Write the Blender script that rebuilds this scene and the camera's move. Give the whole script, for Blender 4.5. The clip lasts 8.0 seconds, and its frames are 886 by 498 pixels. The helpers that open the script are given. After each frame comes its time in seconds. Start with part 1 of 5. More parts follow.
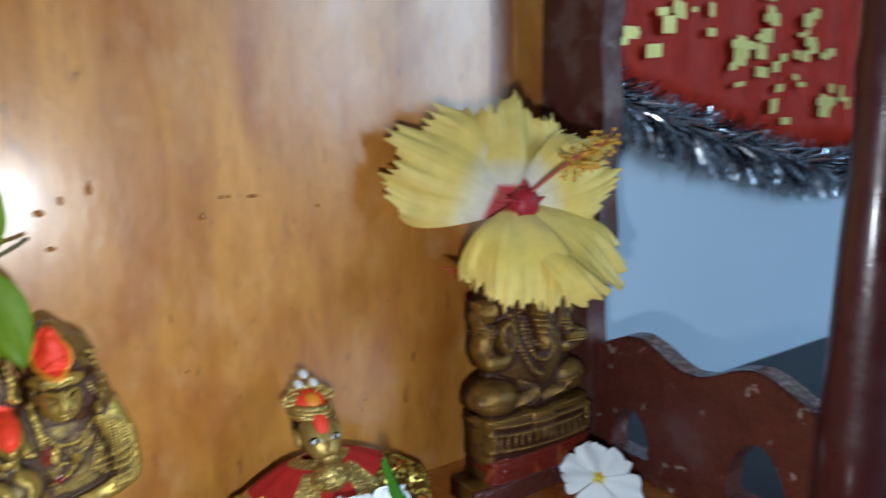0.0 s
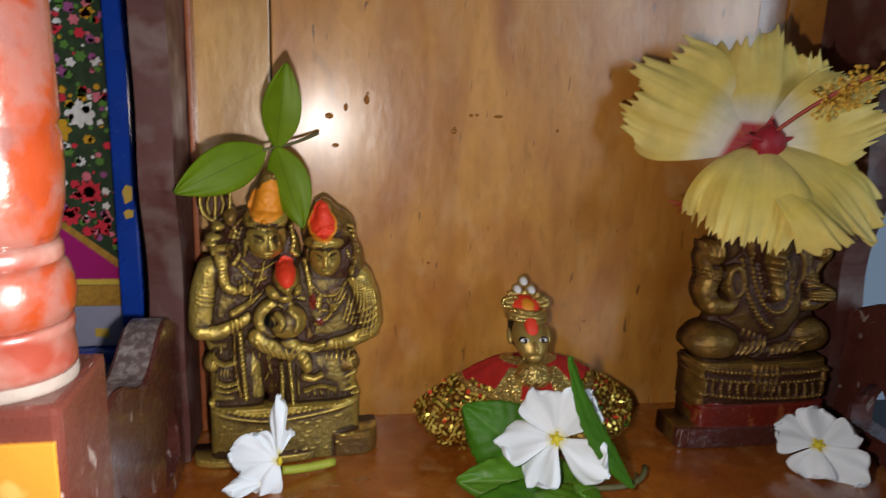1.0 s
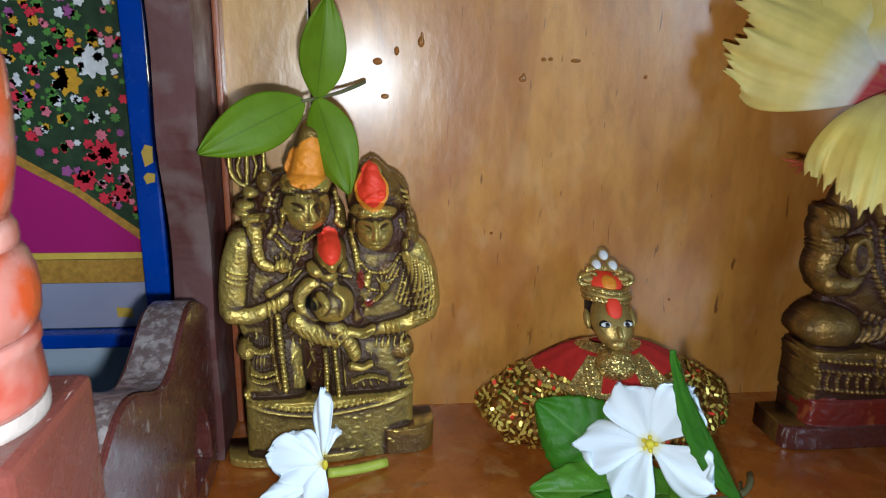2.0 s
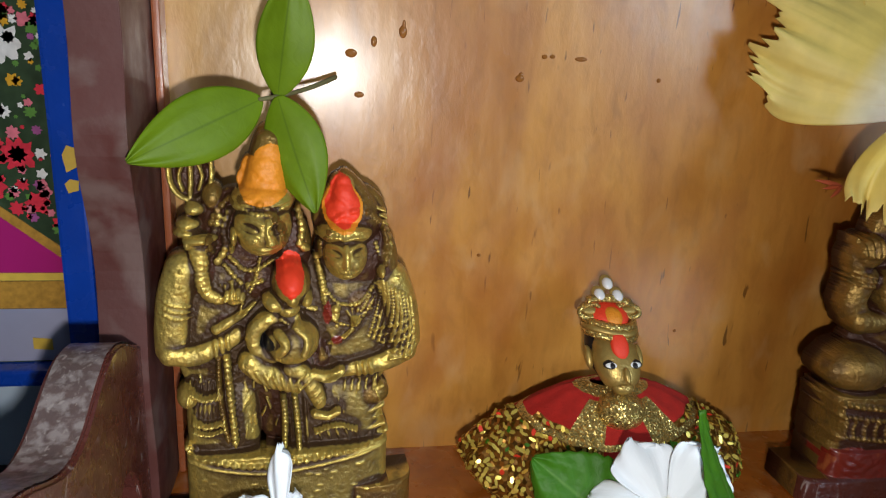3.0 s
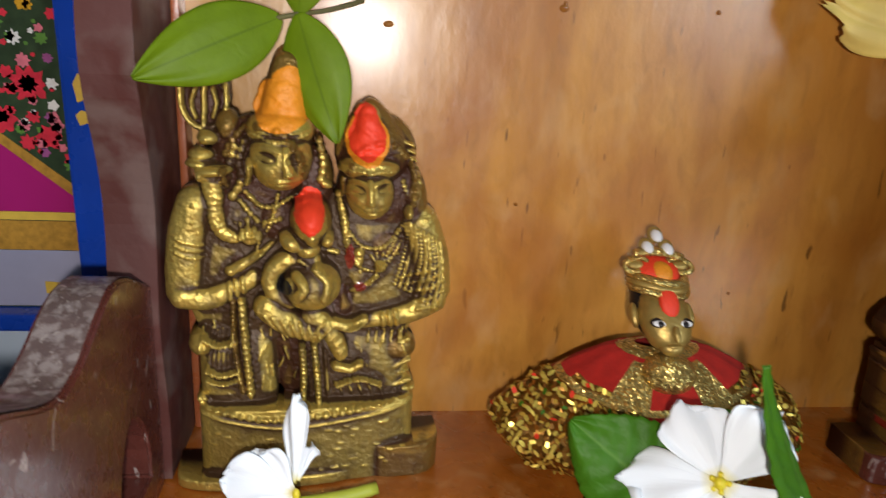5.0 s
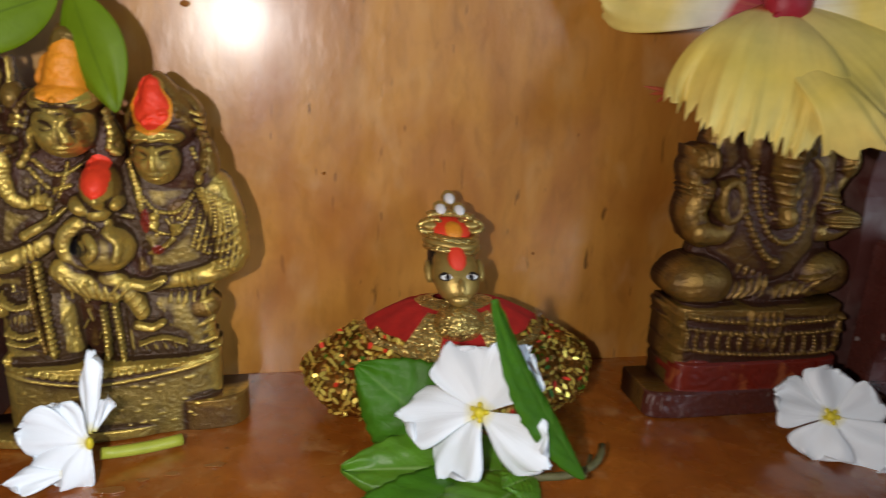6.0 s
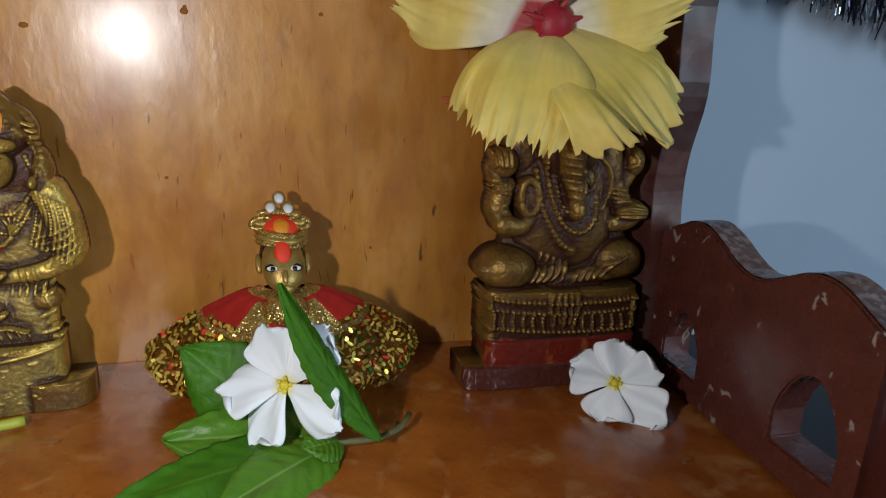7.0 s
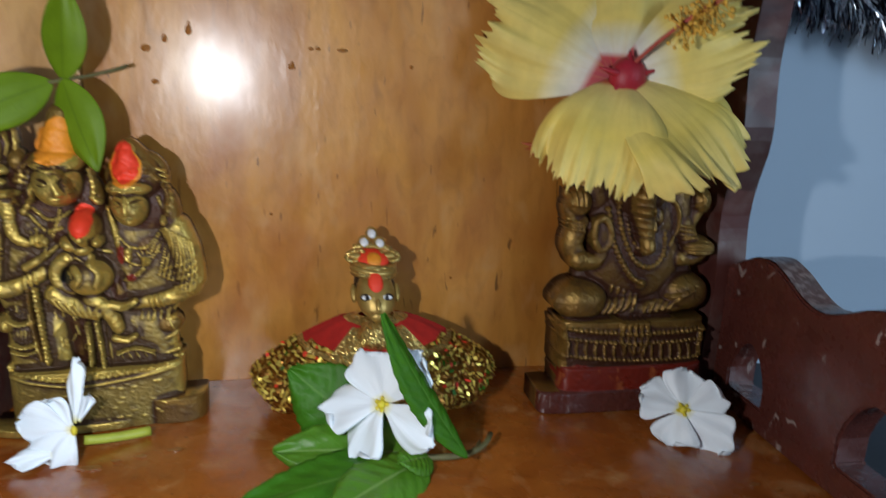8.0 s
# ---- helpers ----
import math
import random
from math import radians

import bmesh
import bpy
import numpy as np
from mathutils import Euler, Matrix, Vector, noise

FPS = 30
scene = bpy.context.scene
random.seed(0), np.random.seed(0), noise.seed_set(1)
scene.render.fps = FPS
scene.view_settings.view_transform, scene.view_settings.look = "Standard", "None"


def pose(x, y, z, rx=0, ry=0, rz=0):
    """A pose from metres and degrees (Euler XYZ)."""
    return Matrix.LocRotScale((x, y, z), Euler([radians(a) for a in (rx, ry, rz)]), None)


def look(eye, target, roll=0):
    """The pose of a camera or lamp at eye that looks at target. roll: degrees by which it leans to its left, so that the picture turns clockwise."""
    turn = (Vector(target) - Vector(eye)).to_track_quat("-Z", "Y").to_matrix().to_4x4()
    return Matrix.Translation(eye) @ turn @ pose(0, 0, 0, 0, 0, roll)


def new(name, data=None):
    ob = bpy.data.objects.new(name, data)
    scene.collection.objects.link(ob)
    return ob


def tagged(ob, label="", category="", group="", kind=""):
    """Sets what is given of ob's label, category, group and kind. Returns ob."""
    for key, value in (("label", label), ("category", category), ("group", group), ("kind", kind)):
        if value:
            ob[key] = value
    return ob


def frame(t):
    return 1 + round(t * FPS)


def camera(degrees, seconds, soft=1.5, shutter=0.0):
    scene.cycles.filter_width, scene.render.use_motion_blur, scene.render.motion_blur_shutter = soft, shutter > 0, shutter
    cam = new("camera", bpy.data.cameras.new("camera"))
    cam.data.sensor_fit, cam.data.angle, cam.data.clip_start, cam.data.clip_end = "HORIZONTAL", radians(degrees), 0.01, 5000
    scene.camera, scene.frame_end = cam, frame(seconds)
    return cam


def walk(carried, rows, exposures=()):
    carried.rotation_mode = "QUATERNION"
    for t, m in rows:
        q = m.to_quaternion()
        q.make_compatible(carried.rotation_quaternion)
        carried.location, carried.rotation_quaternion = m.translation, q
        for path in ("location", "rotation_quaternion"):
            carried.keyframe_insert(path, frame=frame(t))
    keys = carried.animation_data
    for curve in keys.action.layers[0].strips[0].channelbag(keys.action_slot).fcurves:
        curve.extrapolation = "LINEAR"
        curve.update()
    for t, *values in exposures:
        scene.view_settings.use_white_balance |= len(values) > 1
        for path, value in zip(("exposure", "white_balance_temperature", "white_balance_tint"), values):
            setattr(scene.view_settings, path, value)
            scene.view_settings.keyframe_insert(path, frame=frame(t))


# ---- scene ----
cam = camera(64.9, 8.0, soft=1.1, shutter=0.4)
PATH = [
    (0, (-0.037, 0.017, 0.173), (1.087, 1.638, -0.156), -0.5),
    (0.5, (-0.025, -0.011, 0.167), (0.557, 1.868, -0.192), 0.8),
    (1, (-0.018, -0.021, 0.157), (0.323, 1.902, -0.276), 2.0),
    (1.5, (-0.023, -0.001, 0.15), (0.196, 1.928, -0.332), 1.8),
    (1.7, (-0.0218, 0.009, 0.1501), (0.2073, 1.9296, -0.3588), 1.4),
    (2.8, (-0.0251, 0.059, 0.149), (0.2791, 1.9496, -0.4284), 2.81),
    (3, (-0.024, 0.065, 0.15), (0.32, 1.954, -0.411), 3.1),
    (3.5, (-0.031, 0.084, 0.14), (0.248, 1.979, -0.434), 3.7),
    (4, (-0.036, 0.096, 0.135), (0.222, 1.988, -0.46), 4.1),
    (4.2, (-0.038, 0.095, 0.137), (0.2061, 1.9871, -0.4634), 3.9),
    (5.3, (-0.0059, 0.0682, 0.1269), (0.2484, 1.9613, -0.466), 2.71),
    (5.5, (0.004, 0.062, 0.124), (0.302, 1.951, -0.462), 3.0),
    (6, (0.025, 0.051, 0.128), (0.414, 1.921, -0.464), 2.9),
    (6.5, (0.052, 0.03, 0.133), (0.54, 1.884, -0.438), 2.9),
    (7, (0.068, 0.012, 0.134), (0.567, 1.863, -0.436), 2.7),
    (7.5, (0.065, 0.004, 0.13), (0.514, 1.867, -0.441), 1.8),
    (8, (0.05, -0.006, 0.145), (0.415, 1.89, -0.375), 2.1),
]
walk(cam, [(t, look(eye, target, roll)) for t, eye, target, roll in PATH],
     [(0.0, 0.35, 5600, 4), (0.5, -0.20, 6600, 12), (1.0, -0.20, 6700, 13), (1.5, 0.0, 5300, 2), (3.0, 0.25, 6300, 8), (3.5, 0.38, 6600, 10), (4.2, 0.46, 6600, 10),
      (5.5, 0.16, 6800, 14), (6.0, 0.08, 6700, 13), (6.5, 0.02, 6500, 11), (7.0, -0.06, 6400, 10), (8.0, 0.03, 6000, 8)])

# ---- light: the phone's torch, and an added bluish fill at an unseen opening ----
world = bpy.data.worlds.new("world")
scene.world = world
world.use_nodes = True
wn = world.node_tree
sky = wn.nodes.new("ShaderNodeTexSky")
sky.sky_type, sky.sun_disc = "NISHITA", False
sky.sun_elevation, sky.sun_rotation = radians(35), radians(200)
wn.links.new(sky.outputs[0], wn.nodes["Background"].inputs[0])
wn.nodes["Background"].inputs[1].default_value = 0.08

torch = bpy.data.lights.new("torch", "POINT")
torch.energy, torch.color, torch.shadow_soft_size = 1.28, (1.0, 0.975, 0.955), 0.004
new("torch", torch).location = (-0.019, 0.045, 0.130)

# no window is seen; this area lamp is added to brighten wall and banner
daylight_fill = bpy.data.lights.new("added_daylight_fill", "AREA")
daylight_fill.shape, daylight_fill.size, daylight_fill.size_y = "RECTANGLE", 0.9, 1.1
daylight_fill.energy, daylight_fill.color = 27.0, (0.66, 0.83, 1.0)
new("added_daylight_fill", daylight_fill).matrix_world = look((1.6, -1.98, 0.75), (0.4, 0.3, 0.1))


# ---- materials ----
def material(name):
    m = bpy.data.materials.new(name)
    m.use_nodes = True
    n = m.node_tree.nodes
    return m, n, m.node_tree.links, n["Principled BSDF"]


def ramp(n, l, fac, stops):
    r = n.new("ShaderNodeValToRGB")
    e = r.color_ramp.elements
    while len(e) < len(stops):
        e.new(0.5)
    for k, (p, c) in zip(e, stops):
        k.position, k.color = p, (*c, 1) if len(c) == 3 else c
    l.new(fac, r.inputs[0])
    return r.outputs[0]


def grey(v):
    return (v, v, v)


def noise_tex(n, l, scale, detail=4, stretch=(1, 1, 1), distortion=0.0, offset=0.0):
    c = n.new("ShaderNodeTexCoord")
    mp = n.new("ShaderNodeMapping")
    mp.inputs["Scale"].default_value = stretch
    mp.inputs["Location"].default_value = (offset, offset * 0.7, offset * 0.3)
    l.new(c.outputs["Object"], mp.inputs[0])
    t = n.new("ShaderNodeTexNoise")
    t.inputs["Scale"].default_value, t.inputs["Detail"].default_value, t.inputs["Distortion"].default_value = scale, detail, distortion
    l.new(mp.outputs[0], t.inputs[0])
    return t.outputs[0]


def mix(n, l, fac, a, b, how="MIX"):
    x = n.new("ShaderNodeMix")
    x.data_type, x.blend_type = "RGBA", how
    for sock, v in ((x.inputs[0], fac), (x.inputs[6], a), (x.inputs[7], b)):
        if isinstance(v, (int, float)):
            sock.default_value = v
        elif isinstance(v, tuple):
            sock.default_value = (*v, 1)
        else:
            l.new(v, sock)
    return x.outputs[2]


def bump(n, l, p, height, strength, dist=0.001):
    b = n.new("ShaderNodeBump")
    b.inputs["Strength"].default_value, b.inputs["Distance"].default_value = strength, dist
    l.new(height, b.inputs["Height"])
    l.new(b.outputs[0], p.inputs["Normal"])


def wood(name, dark, light, rough, streak=1.0, stains=True):
    """Varnished board, grain running upwards."""
    m, n, l, p = material(name)
    g = noise_tex(n, l, 60, 6, (1, 1, 0.12), 0.6)
    col = ramp(n, l, g, [(0.3, dark), (0.72, light)])
    big = noise_tex(n, l, 11, 3, (1, 1, 0.6), 0.3, 3.0)
    col = mix(n, l, ramp(n, l, big, [(0.35, grey(0.0)), (0.7, grey(0.45))]), col, tuple(c * 1.25 for c in light))
    if stains:
        s = noise_tex(n, l, 210, 2, (1, 1, 0.33), 0.2, 7.0)
        f = ramp(n, l, s, [(0.715, grey(0.0)), (0.78, grey(0.7 * streak))])
        col = mix(n, l, f, col, tuple(c * 0.35 for c in dark))
        s2 = noise_tex(n, l, 70, 2, (1, 1, 0.5), 0.8, 1.0)
        f2 = ramp(n, l, s2, [(0.66, grey(0.0)), (0.8, grey(0.4 * streak))])
        col = mix(n, l, f2, col, tuple(c * 0.5 for c in dark))
    l.new(col, p.inputs["Base Color"])
    if stains:
        # small scratches and scars along the grain
        s3 = noise_tex(n, l, 420, 2, (1, 1, 0.16), 0.4, 11.0)
        f3 = ramp(n, l, s3, [(0.705, grey(0.0)), (0.75, grey(0.8 * streak))])
        col = mix(n, l, f3, col, tuple(c * 0.25 for c in dark))
        blot = noise_tex(n, l, 26, 5, (1, 1, 0.7), 0.5, 15.0)
        col = mix(n, l, ramp(n, l, blot, [(0.45, grey(0.0)), (0.70, grey(0.72))]), col, (dark[0] * 0.9, dark[1] * 0.72, dark[2] * 0.55))
        mott = noise_tex(n, l, 190, 6, (1, 1, 0.45), 0.6, 19.0)
        col = mix(n, l, ramp(n, l, mott, [(0.48, grey(0.0)), (0.75, grey(0.32))]), col, tuple(c * 0.6 for c in dark))
        pale = noise_tex(n, l, 75, 3, (1, 1, 0.5), 0.5, 23.0)
        col = mix(n, l, ramp(n, l, pale, [(0.55, grey(0.0)), (0.75, grey(0.35))]), col, (0.66, 0.40, 0.17))
        l.new(col, p.inputs["Base Color"])
    r = noise_tex(n, l, 90, 4, (1, 1, 0.5), 0.0, 5.0)
    l.new(ramp(n, l, r, [(0.3, grey(rough * 0.8)), (0.75, grey(rough * 1.45))]), p.inputs["Roughness"])
    fine = n.new("ShaderNodeMath")
    fine.operation = "MULTIPLY_ADD"
    fine.inputs[1].default_value = 0.10
    l.new(noise_tex(n, l, 1300, 3, (1, 1, 0.5), 0.0, 6.0), fine.inputs[0])
    l.new(noise_tex(n, l, 190, 5, (1, 1, 0.45), 0.2, 2.0), fine.inputs[2])
    bump(n, l, p, fine.outputs[0], 0.42, 0.0008)
    p.inputs["Coat Weight"].default_value, p.inputs["Coat Roughness"].default_value = 0.85, 0.24
    return m


def paint(name, base, worn, rough, dust=None, chip=0.62, scale=70, coat=0.3, scuffs=False):
    m, n, l, p = material(name)
    col = mix(n, l, ramp(n, l, noise_tex(n, l, scale * 0.4, 4), [(0.3, grey(0.0)), (0.8, grey(0.6))]), base, tuple(c * 0.55 for c in base))
    f = ramp(n, l, noise_tex(n, l, scale, 6, (1, 1, 0.6), 0.5, 4.0), [(chip, grey(0.0)), (chip + 0.06, grey(0.8))])
    col = mix(n, l, f, col, worn)
    if scuffs:
        f = ramp(n, l, noise_tex(n, l, scale * 1.6, 3, (1, 0.35, 0.2), 1.2, 12.0), [(0.665, grey(0.0)), (0.69, grey(0.75))])
        col = mix(n, l, f, col, (0.36, 0.29, 0.26))
    if dust:
        f = ramp(n, l, noise_tex(n, l, scale * 0.8, 6, (1, 1, 1), 0.4, 9.0), [(0.47, grey(0.0)), (0.62, grey(0.7))])
        col = mix(n, l, f, col, dust)
    l.new(col, p.inputs["Base Color"])
    l.new(ramp(n, l, noise_tex(n, l, scale, 3, offset=2.0), [(0.3, grey(rough * 0.7)), (0.8, grey(min(1, rough * 1.7)))]), p.inputs["Roughness"])
    p.inputs["Coat Weight"].default_value, p.inputs["Coat Roughness"].default_value = coat, 0.15
    bump(n, l, p, noise_tex(n, l, scale * 4, 4, offset=1.0), 0.25, 0.0005)
    return m


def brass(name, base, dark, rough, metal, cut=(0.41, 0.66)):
    """Cast brass, darker and less metallic where the relief lies low."""
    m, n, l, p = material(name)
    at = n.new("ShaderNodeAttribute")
    at.attribute_name = "relief_tone"
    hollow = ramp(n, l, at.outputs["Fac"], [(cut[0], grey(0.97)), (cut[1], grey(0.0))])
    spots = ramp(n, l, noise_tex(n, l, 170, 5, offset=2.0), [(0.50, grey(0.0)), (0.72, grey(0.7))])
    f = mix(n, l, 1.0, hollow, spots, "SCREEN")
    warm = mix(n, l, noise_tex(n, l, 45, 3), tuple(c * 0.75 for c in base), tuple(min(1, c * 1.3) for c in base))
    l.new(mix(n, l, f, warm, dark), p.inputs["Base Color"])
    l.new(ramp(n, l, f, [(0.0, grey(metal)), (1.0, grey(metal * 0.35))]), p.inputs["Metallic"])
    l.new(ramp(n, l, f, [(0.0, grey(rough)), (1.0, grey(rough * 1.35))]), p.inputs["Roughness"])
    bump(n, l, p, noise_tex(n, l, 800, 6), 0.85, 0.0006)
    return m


def plain(name, c, rough, metal=0.0, var=0.25, scale=150, relief=0.15):
    m, n, l, p = material(name)
    l.new(mix(n, l, noise_tex(n, l, scale, 5), tuple(x * (1 - var) for x in c), tuple(min(1, x * (1 + var)) for x in c)), p.inputs["Base Color"])
    p.inputs["Roughness"].default_value, p.inputs["Metallic"].default_value = rough, metal
    bump(n, l, p, noise_tex(n, l, scale * 5, 4), relief, 0.0004)
    return m


def petal_mat(name, stops, vein, rough=0.55, veins=26.0, strength=0.5, sheen=0.0, relief=0.0003, shade=0.7):
    """Petal or leaf: colour along its length (u), veins across it (v)."""
    m, n, l, p = material(name)
    uv = n.new("ShaderNodeUVMap")
    sep = n.new("ShaderNodeSeparateXYZ")
    l.new(uv.outputs[0], sep.inputs[0])
    col = ramp(n, l, sep.outputs[0], stops)
    mp = n.new("ShaderNodeMapping")
    mp.inputs["Scale"].default_value = (2.2, veins, 1)
    l.new(uv.outputs[0], mp.inputs[0])
    w = n.new("ShaderNodeTexNoise")
    w.inputs["Scale"].default_value, w.inputs["Detail"].default_value, w.inputs["Distortion"].default_value = 1.0, 5, 0.5
    l.new(mp.outputs[0], w.inputs[0])
    f = ramp(n, l, w.outputs[0], [(0.45, grey(0.0)), (0.75, grey(strength))])
    col = mix(n, l, f, col, vein)
    tone = ramp(n, l, noise_tex(n, l, 120, 4), [(0.3, grey(0.75)), (0.7, grey(1.0))])
    l.new(mix(n, l, shade, col, tone, "MULTIPLY"), p.inputs["Base Color"])
    p.inputs["Roughness"].default_value = rough
    p.inputs["Sheen Weight"].default_value = sheen
    p.inputs["Subsurface Weight"].default_value = 0.0
    bump(n, l, p, w.outputs[0], 0.3, relief)
    return m


def leaf_mat(name, base, rib, rough=0.46, crinkle=0.5, shine=0.5):
    m, n, l, p = material(name)
    uv = n.new("ShaderNodeUVMap")
    sep = n.new("ShaderNodeSeparateXYZ")
    l.new(uv.outputs[0], sep.inputs[0])
    d = n.new("ShaderNodeMath")
    d.operation = "ABSOLUTE"
    sub = n.new("ShaderNodeMath")
    sub.operation = "SUBTRACT"
    sub.inputs[1].default_value = 0.5
    l.new(sep.outputs[1], sub.inputs[0])
    l.new(sub.outputs[0], d.inputs[0])
    mid = ramp(n, l, d.outputs[0], [(0.0, grey(0.9)), (0.03, grey(0.0))])
    # side veins run forward from the midrib
    a = n.new("ShaderNodeMath")
    a.operation = "MULTIPLY_ADD"
    a.inputs[1].default_value = -0.55
    l.new(d.outputs[0], a.inputs[0])
    l.new(sep.outputs[0], a.inputs[2])
    s = n.new("ShaderNodeMath")
    s.operation = "MULTIPLY"
    s.inputs[1].default_value = 62.0
    l.new(a.outputs[0], s.inputs[0])
    q = n.new("ShaderNodeMath")
    q.operation = "SINE"
    l.new(s.outputs[0], q.inputs[0])
    side = ramp(n, l, q.outputs[0], [(0.9, grey(0.0)), (1.0, grey(0.10))])
    tone = mix(n, l, noise_tex(n, l, 130, 4), tuple(c * 0.7 for c in base), tuple(c * 1.3 for c in base))
    col = mix(n, l, mid, mix(n, l, side, tone, rib), rib)
    l.new(col, p.inputs["Base Color"])
    p.inputs["Roughness"].default_value = rough
    p.inputs["Specular IOR Level"].default_value = shine
    bump(n, l, p, noise_tex(n, l, 240, 5, distortion=1.0), crinkle, 0.0009)
    return m


def glitter(name, c, rough, scale):
    """Cloth of small shiny flakes, each turned its own way."""
    m, n, l, p = material(name)
    co = n.new("ShaderNodeTexCoord")
    v = n.new("ShaderNodeTexVoronoi")
    v.inputs["Scale"].default_value = scale
    l.new(co.outputs["Object"], v.inputs[0])
    g = n.new("ShaderNodeNewGeometry")
    o = n.new("ShaderNodeVectorMath")
    o.operation = "MULTIPLY_ADD"
    o.inputs[1].default_value, o.inputs[2].default_value = (1.1, 1.1, 1.1), (-0.55, -0.55, -0.55)
    l.new(v.outputs["Color"], o.inputs[0])
    ad = n.new("ShaderNodeVectorMath")
    ad.operation = "ADD"
    l.new(g.outputs["Normal"], ad.inputs[0])
    l.new(o.outputs[0], ad.inputs[1])
    nm = n.new("ShaderNodeVectorMath")
    nm.operation = "NORMALIZE"
    l.new(ad.outputs[0], nm.inputs[0])
    l.new(nm.outputs[0], p.inputs["Normal"])
    h = ramp(n, l, v.outputs["Color"], [(0.15, tuple(x * 0.35 for x in c)), (0.5, c), (0.9, tuple(min(1, x * 1.5) for x in c))])
    l.new(h, p.inputs["Base Color"])
    p.inputs["Metallic"].default_value, p.inputs["Roughness"].default_value = 0.85, rough
    return m


M_PANEL = wood("panel_varnish", (0.38, 0.138, 0.017), (0.62, 0.285, 0.050), 0.36)
M_PANEL_PALE = wood("panel_varnish_pale", (0.42, 0.20, 0.05), (0.62, 0.35, 0.11), 0.32, 0.5)
M_STRIP = wood("strip_varnish", (0.20, 0.07, 0.012), (0.34, 0.13, 0.03), 0.3, 0.5)
M_TRIM = paint("red_brown_trim", (0.36, 0.10, 0.035), (0.5, 0.28, 0.15), 0.3, None, 0.66, 140)
M_SHELF = wood("shelf_varnish", (0.25, 0.062, 0.007), (0.40, 0.12, 0.015), 0.24, 0.8)
M_MAROON = paint("maroon_gloss_paint", (0.105, 0.028, 0.020), (0.24, 0.16, 0.14), 0.26, None, 0.745, 260, 0.4, True)
M_MAROON_DUSTY = paint("maroon_dusty_paint", (0.095, 0.026, 0.02), (0.27, 0.20, 0.17), 0.50, (0.15, 0.095, 0.08), 0.70, 75, 0.1)
M_RAILTOP = paint("dust_grey_rail_top", (0.13, 0.085, 0.075), (0.33, 0.28, 0.25), 0.40, (0.32, 0.27, 0.25), 0.60, 430, 0.3, True)
M_POST = paint("dark_maroon_paint", (0.06, 0.012, 0.012), (0.12, 0.05, 0.04), 0.35, None, 0.7, 90)
M_ORANGE = paint("orange_gloss_paint", (0.25, 0.036, 0.008), (0.15, 0.03, 0.02), 0.24, (0.19, 0.09, 0.075), 0.57, 130, 0.7)
M_DRUM = paint("pillar_foot_paint", (0.20, 0.035, 0.02), (0.28, 0.11, 0.08), 0.3, (0.27, 0.18, 0.15), 0.62, 60, 0.5)
M_DUST = plain("grey_dust", (0.20, 0.165, 0.14), 0.9, 0, 0.3, 200, 0.5)
M_YELLOW = paint("yellow_paint", (0.46, 0.20, 0.025), (0.55, 0.30, 0.08), 0.35, None, 0.6, 60)
M_WALL = plain("pale_blue_wall", (0.56, 0.66, 0.77), 0.8, 0, 0.05, 12, 0.12)
M_ROOM = plain("room_wall", (0.32, 0.32, 0.33), 0.85, 0, 0.06, 5, 0.1)
M_LEDGE = plain("dark_ledge", (0.02, 0.02, 0.022), 0.5, 0, 0.4, 60, 0.2)
M_TILE = plain("floor_screed", (0.22, 0.2, 0.18), 0.7, 0, 0.2, 8, 0.1)
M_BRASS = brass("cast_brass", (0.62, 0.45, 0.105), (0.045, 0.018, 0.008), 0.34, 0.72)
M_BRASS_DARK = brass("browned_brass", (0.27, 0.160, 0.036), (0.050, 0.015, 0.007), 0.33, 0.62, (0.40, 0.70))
M_FACE = plain("rubbed_brass_face", (0.42, 0.28, 0.075), 0.36, 0.55, 0.5, 260, 0.4)
M_TURMERIC = plain("orange_paste", (0.74, 0.25, 0.012), 0.55, 0, 0.3, 260, 0.6)
M_VERMILION = plain("vermilion_paste", (0.80, 0.045, 0.012), 0.6, 0, 0.12, 260, 0.4)
M_REDFOOT = paint("red_stained_brass", (0.20, 0.020, 0.010), (0.36, 0.10, 0.03), 0.3, None, 0.60, 150)
M_REDCLOTH = plain("red_velvet", (0.36, 0.009, 0.003), 0.95, 0, 0.35, 300, 0.5)
M_GOLDCLOTH = glitter("gold_sequin_cloth", (0.34, 0.16, 0.03), 0.40, 680)
M_SEQUIN = plain("gold_sequin", (0.92, 0.66, 0.12), 0.28, 0.55, 0.2, 300, 0.05)
M_GOLDTRIM = glitter("gold_brocade", (0.64, 0.46, 0.14), 0.32, 2200)
M_PEARL = plain("pearl", (0.75, 0.72, 0.70), 0.15, 0, 0.1, 100, 0.05)
M_WHITE = plain("white_enamel", (0.8, 0.8, 0.78), 0.3, 0, 0.05, 100, 0.05)
M_BLACK = plain("black_enamel_and_hole", (0.012, 0.01, 0.01), 0.3, 0, 0.2, 100, 0.1)
M_HIB = petal_mat("yellow_petal", [(0.0, (0.30, 0.01, 0.02)), (0.14, (0.50, 0.02, 0.04)), (0.19, (0.80, 0.74, 0.64)), (0.30, (0.82, 0.76, 0.52)), (0.46, (0.82, 0.63, 0.15)), (1.0, (0.84, 0.66, 0.19))], (0.66, 0.47, 0.08), 0.55, 16, 0.26, 0.0, 0.0004)
